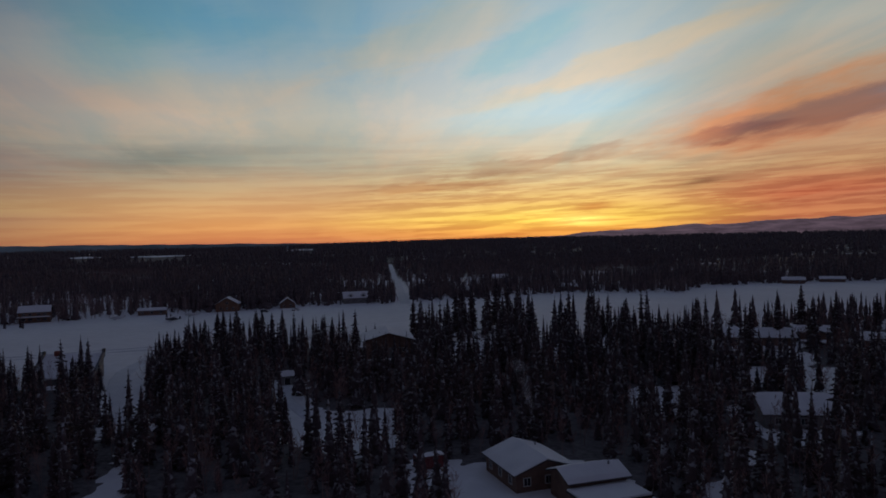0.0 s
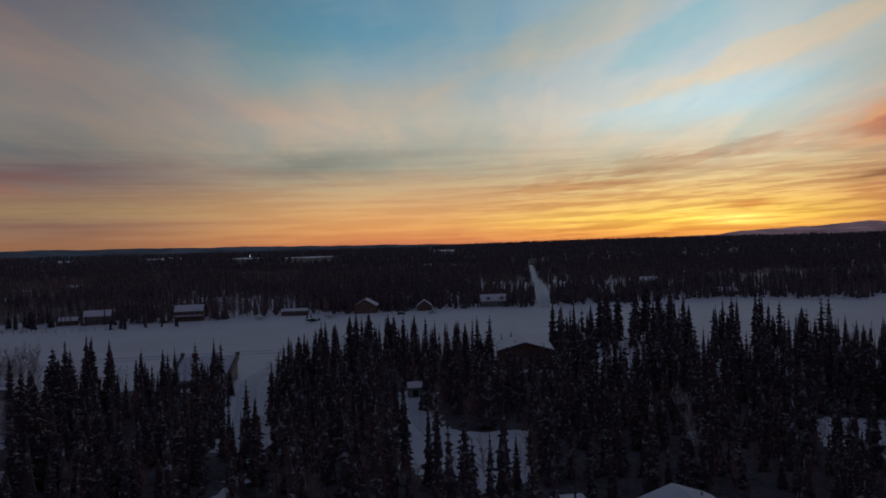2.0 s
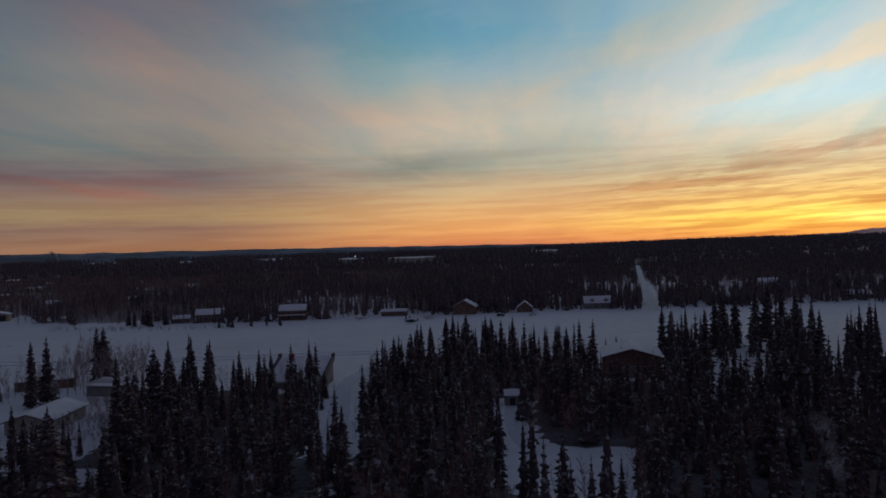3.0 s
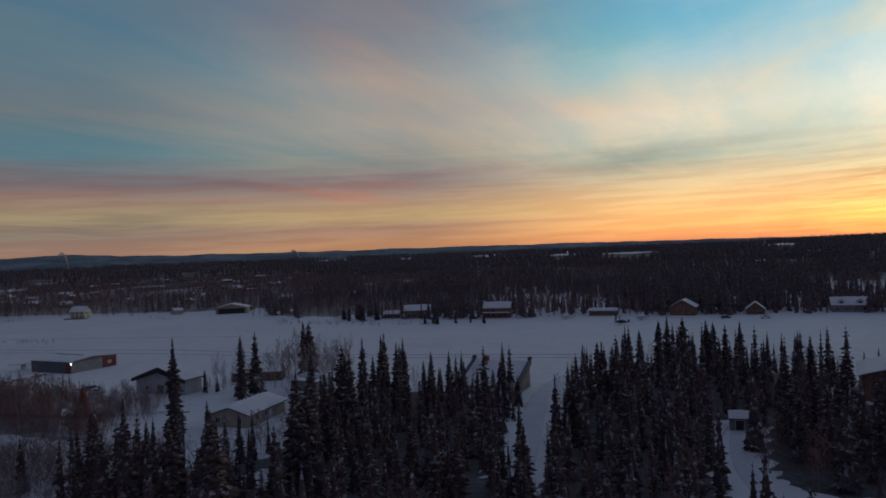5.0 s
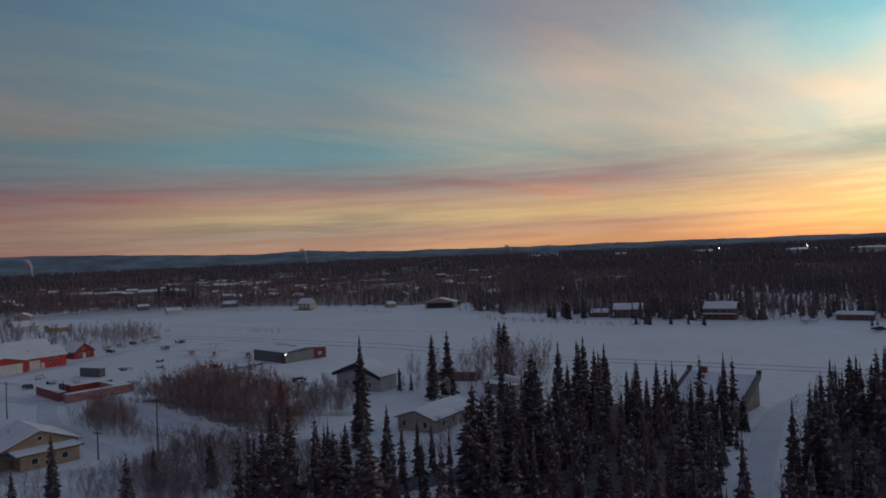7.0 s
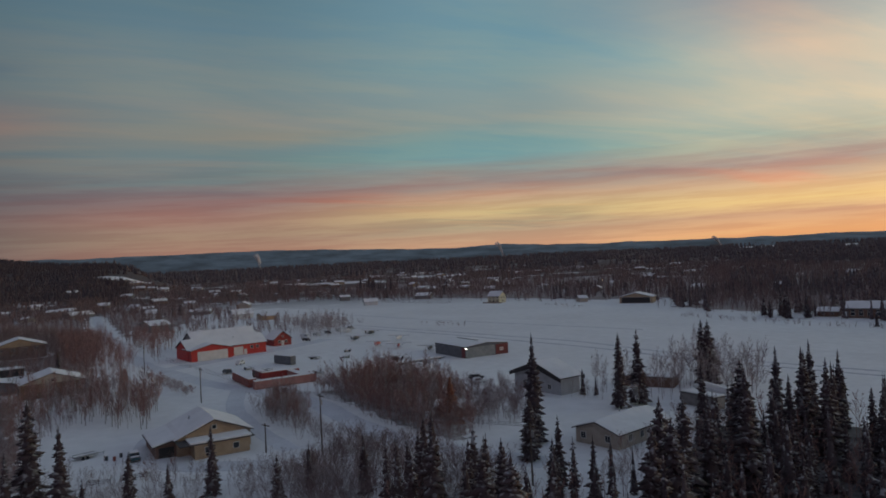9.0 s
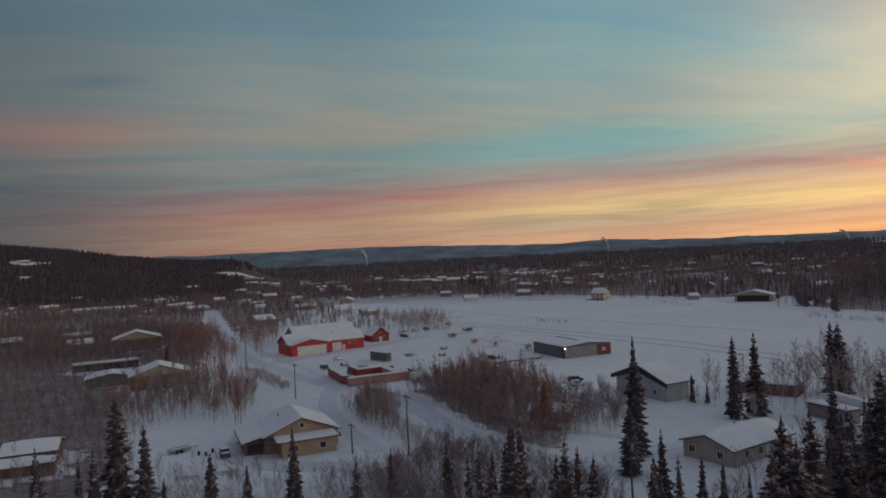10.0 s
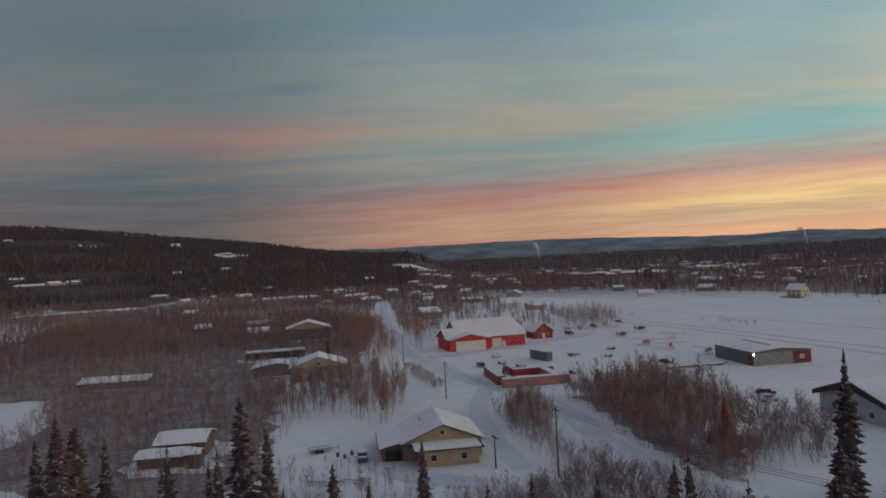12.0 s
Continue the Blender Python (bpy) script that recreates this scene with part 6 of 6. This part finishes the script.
def sector(a0, a1, r0, r1, count, sizes, thin=None):
    """Spots in a ring sector round the flight, thicker in clumps."""
    a = np.radians(rng.uniform(a0, a1, count))
    r = np.sqrt(rng.uniform(r0 * r0, r1 * r1, count))
    x, y = -45 - r * np.sin(a), 80 + r * np.cos(a)
    keep = np.ones(count, bool)
    for hole in [STRIP, YARD] + MEADOWS + FIELD_FRONTS:
        keep &= ~inside(hole, x, y)
    for line, wide in ROADS:
        keep &= ~near_line(line, wide / 2 + 2.0, x, y)
    for cx, cy, rad in KEEP_CLEAR:
        keep &= np.hypot(x - cx, y - cy) > rad + 2.0
    if thin is not None:
        wave = np.sin(x * 0.013 + 2) * np.sin(y * 0.017) + 0.7 * np.sin((x - y) * 0.006 + 1) + 0.5 * np.sin(x * 0.04 + y * 0.031)
        keep &= wave > thin
    clumps = 0.5 + 0.5 * np.sin(x * 0.021 + 1.7 * np.sin(y * 0.013)) * np.sin(y * 0.019 + 1.3 * np.sin(x * 0.017))
    share = 0.55 * rng.uniform(0, 1, count) + 0.45 * clumps
    return np.stack([x, y, sizes[0] + (sizes[1] - sizes[0]) * share], -1)[keep]


FAR_EDGE = [(-310, 345), (-205, 378), (-180, 408), (-140, 414), (-104, 428), (-60, 450), (-30, 445), (30, 478), (90, 500), (160, 478), (210, 545), (420, 565), (420, 640), (100, 575), (-120, 500), (-200, 450), (-310, 420)]
near_dark = np.concatenate([fill(FAR_EDGE, 5.4, (0.45, 1.25), 0.62, clump=0.45), sector(-48, 18, 280, 560, 2700, (0.3, 1.3), -0.5), sector(18, 45, 280, 560, 1300, (0.4, 1.3), -0.1), sector(45, 62, 330, 560, 260, (0.6, 1.1), 0.2)])
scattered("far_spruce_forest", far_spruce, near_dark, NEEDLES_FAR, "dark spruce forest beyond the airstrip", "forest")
mid_dark = np.concatenate([sector(-48, 22, 560, 1500, 7500, (0.3, 1.2), -0.6), sector(22, 48, 560, 1500, 2800, (0.35, 1.15), -0.2), sector(48, 100, 560, 1500, 900, (0.5, 0.9), 0.4), sector(100, 150, 700, 1100, 700, (0.4, 0.8), 0.4)])
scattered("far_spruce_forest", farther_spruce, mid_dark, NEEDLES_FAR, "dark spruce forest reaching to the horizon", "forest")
last_dark = np.concatenate([sector(-50, 50, 1500, 4400, 14000, (0.9, 1.7)), sector(50, 100, 1500, 4400, 8000, (0.8, 1.4), -0.3)])
hill_dark = sector(96, 150, 960, 2100, 24000, (0.45, 0.95), -1.1)
scattered("hill_forest", [simple_spruce(tree_rng, 15.0, 3.4, 2, 4) for _ in range(6)], hill_dark, NEEDLES_HILL, "dark spruce forest on the far hillside", "forest")
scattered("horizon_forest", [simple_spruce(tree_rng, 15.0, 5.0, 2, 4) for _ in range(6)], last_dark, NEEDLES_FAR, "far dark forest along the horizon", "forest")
town_spruce = fill([(-858, 236), (-782, 256), (-800, 282), (-868, 262)], 9.0, (0.9, 1.55), 0.8)
scattered("town_spruces", far_spruce, town_spruce, NEEDLES_HILL, "clump of dark spruces among far houses", "trees")
town_wood = np.concatenate([sector(45, 150, 330, 720, 7800, (0.5, 1.2), -0.9), sector(-48, 18, 290, 1100, 5200, (0.6, 1.5)), sector(18, 50, 290, 1100, 5600, (0.6, 1.4)), fill(FAR_EDGE, 5.0, (0.5, 1.3), 0.6)])
scattered("town_wood", far_bare, town_wood, TWIGS, "leafless brown wood round the houses", "wood")
far_wood = np.concatenate([sector(45, 100, 650, 1400, 9500, (0.6, 1.25), -0.9), sector(98, 150, 600, 1300, 9500, (0.6, 1.1), -1.4), sector(20, 100, 1400, 2400, 5000, (0.8, 1.3), -0.6)])
scattered("far_wood", farther_bare, far_wood, TWIGS, "far leafless brown wood", "wood")

# ---- far lamps and smoke ----
for turn, far, high in ((26.9, 2500, 9), (25.6, 2450, 7), (37.5, 2800, 8), (33.0, 2700, 8), (29.5, 2600, 7), (58.0, 700, 6), (50.5, 560, 6)):
    lx, ly = -45 - far * math.sin(math.radians(turn)), 80 + far * math.cos(math.radians(turn))
    base = float(land(lx, ly))
    mast = thing("yard_lamp", pose(lx, ly, base), "distant lit yard lamp on a mast", "lamp", "far yard lamps")
    part("mast", rod((0, 0, 0), (0, 0, high), 0.14, 0.1), STEEL, mast)
    bm = bmesh.new()
    bmesh.ops.create_uvsphere(bm, u_segments=8, v_segments=6, radius=1.2 if far > 1000 else 0.2, matrix=pose(0, 0, high + 0.8))
    part("globe", bm, LAMP if far > 1000 else LAMP_WARM, mast, "glowing lamp globe")


def smoke_material(name, most):
    mat, tree, shader = material(name, 1.0)
    shader.inputs["Base Color"].default_value = (0.9, 0.88, 0.88, 1)
    spot = place(tree)
    put(tree, shader.inputs["Alpha"], ranged(tree, grain(tree, spot, 0.5, 4), 0.35, 0.75, 0.0, most))
    return mat


SMOKE = smoke_material("chimney_smoke", 0.10)
STEAM = smoke_material("plant_steam", 0.65)
smoke_rng = random.Random(8)


def plume(x, y, z, high, drift, size, mat=SMOKE):
    bm = bmesh.new()
    for k in range(26):
        t = k / 25
        r = size * (0.25 + 0.9 * t) * smoke_rng.uniform(0.7, 1.2)
        at = (x + drift[0] * t * t + smoke_rng.uniform(-1, 1) * size * 0.4 * t, y + drift[1] * t * t + smoke_rng.uniform(-1, 1) * size * 0.4 * t, z + high * t)
        got = bmesh.ops.create_icosphere(bm, subdivisions=2, radius=r, matrix=Matrix.Translation(at))
        for v in got["verts"]:
            v.co += Vector(noise.noise_vector(v.co * (1.2 / size))) * r * 0.45
    for f in bm.faces:
        f.smooth = True
    ob = part("smoke_plume", bm, mat)
    tagged(ob, "thin pale chimney smoke rising in still air", "smoke", kind="stuff")


plume(14.5, 117.0, 7.5, 11.0, (-2.0, 1.5), 0.9)
plume(-150.5, 156.5, 5.6, 3.0, (-2.5, 1.0), 0.8)
for turn, far, high in ((66.2, 2900, 42), (86.0, 2700, 40), (49.2, 3000, 30)):
    px, py = -45 - far * math.sin(math.radians(turn)), 80 + far * math.cos(math.radians(turn))
    plume(px, py, float(land(px, py)) + 10, high * 1.35, (-26.0, -12.0), 7.5, STEAM)


# ---- yard clutter beside the tan house ----
def flat_trailer(x, y, yaw):
    ob = thing("utility_trailer", pose(x, y, 0, 0, 0, yaw), "low flat utility trailer dusted with snow in the yard", "trailer")
    part("deck", box((4.6, 1.9, 0.14), (0, 0, 0.55), 0.03), GREYWOOD, ob)
    part("snow", box((4.4, 1.8, 0.12), (0, 0, 0.695), 0.05), SNOW, ob)
    part("drawbar", rod((2.2, 0, 0.6), (4.0, 0, 0.5), 0.07), STEEL, ob)
    part("jack", rod((3.7, 0, 0.0), (3.7, 0, 0.85), 0.05), STEEL, ob)
    for s in (-1, 1):
        for wx in (-0.8, 0.1):
            part("wheel", rod((wx, s * 0.98, 0.34), (wx, s * 1.2, 0.34), 0.34, sides=14), RUBBER, ob)
        part("side_rail", box((4.4, 0.06, 0.28), (0, s * 0.92, 0.69), 0.01), STEEL, ob)


flat_trailer(-187.5, 47.5, 118)
for tx, ty, tyaw in ((-284, 92, 30), (-293, 86, 15), (-262, 92, 100), (-268, 108, 20), (-305, 112, 40), (-300, 124, 160), (-318, 128, 150)):
    flat_trailer(tx, ty, tyaw)


def yard_gate(x, y, yaw, long):
    ob = thing("fence", pose(x, y, 0, 0, 0, yaw), "low weathered rail fence by the snowy yard", "fence", "yard fences")
    count = int(long / 2.0) + 1
    for k in range(count):
        part("post", box((0.12, 0.12, 1.15), (-long / 2 + long * k / (count - 1), 0, 0), 0.015), GREYWOOD, ob)
    for z in (0.4, 0.75, 1.02):
        part("rail", box((long, 0.05, 0.11), (0, 0.09, z), 0.01), GREYWOOD, ob)


yard_gate(-165.2, 53.0, 80, 4.0)
yard_gate(-166.0, 59.0, 95, 5.0)


def fuel_drum(x, y, mat, label):
    ob = thing("steel_drum", pose(x, y, 0), label, "drum", "steel drums in the yard")
    part("barrel", rod((0, 0, 0), (0, 0, 0.88), 0.29, sides=18), mat, ob)
    for z in (0.28, 0.58):
        part("hoop", rod((0, 0, z), (0, 0, z + 0.03), 0.305, sides=18), mat, ob)
    part("snow", box((0.4, 0.4, 0.1), (0, 0, 0.885), 0.045), SNOW, ob)


for dx, dy, dm, dl in ((-183.6, 52.0, PAINT_DARK, "dark steel drum standing in the yard snow"), (-182.4, 53.6, RUST, "rusty steel drum standing in the yard snow"), (-184.6, 54.6, PAINT_DARK, "dark steel drum standing in the yard snow")):
    fuel_drum(dx, dy, dm, dl)


def pole_stack(x, y, yaw, long):
    ob = thing("pole_stack", pose(x, y, 0, 0, 0, yaw), "stack of long poles on bearers under snow", "stack")
    for u in (-0.38, 0.0, 0.38):
        part("bearer", box((0.3, 1.8, 0.35), (u * long, 0, 0), 0.02), GREYWOOD, ob)
    for k in range(5):
        part("pole", rod((-long / 2 + 0.4 * k, -0.7 + 0.35 * k, 0.5), (long / 2 - 0.3 * k, -0.7 + 0.35 * k, 0.5), 0.15, 0.11, 8), WOODPOLE, ob)
    part("snow", box((long * 0.9, 1.3, 0.14), (0, 0, 0.66), 0.05), SNOW, ob, "snow lying along the poles")


pole_stack(-271.1, 146.1, 107, 22.0)
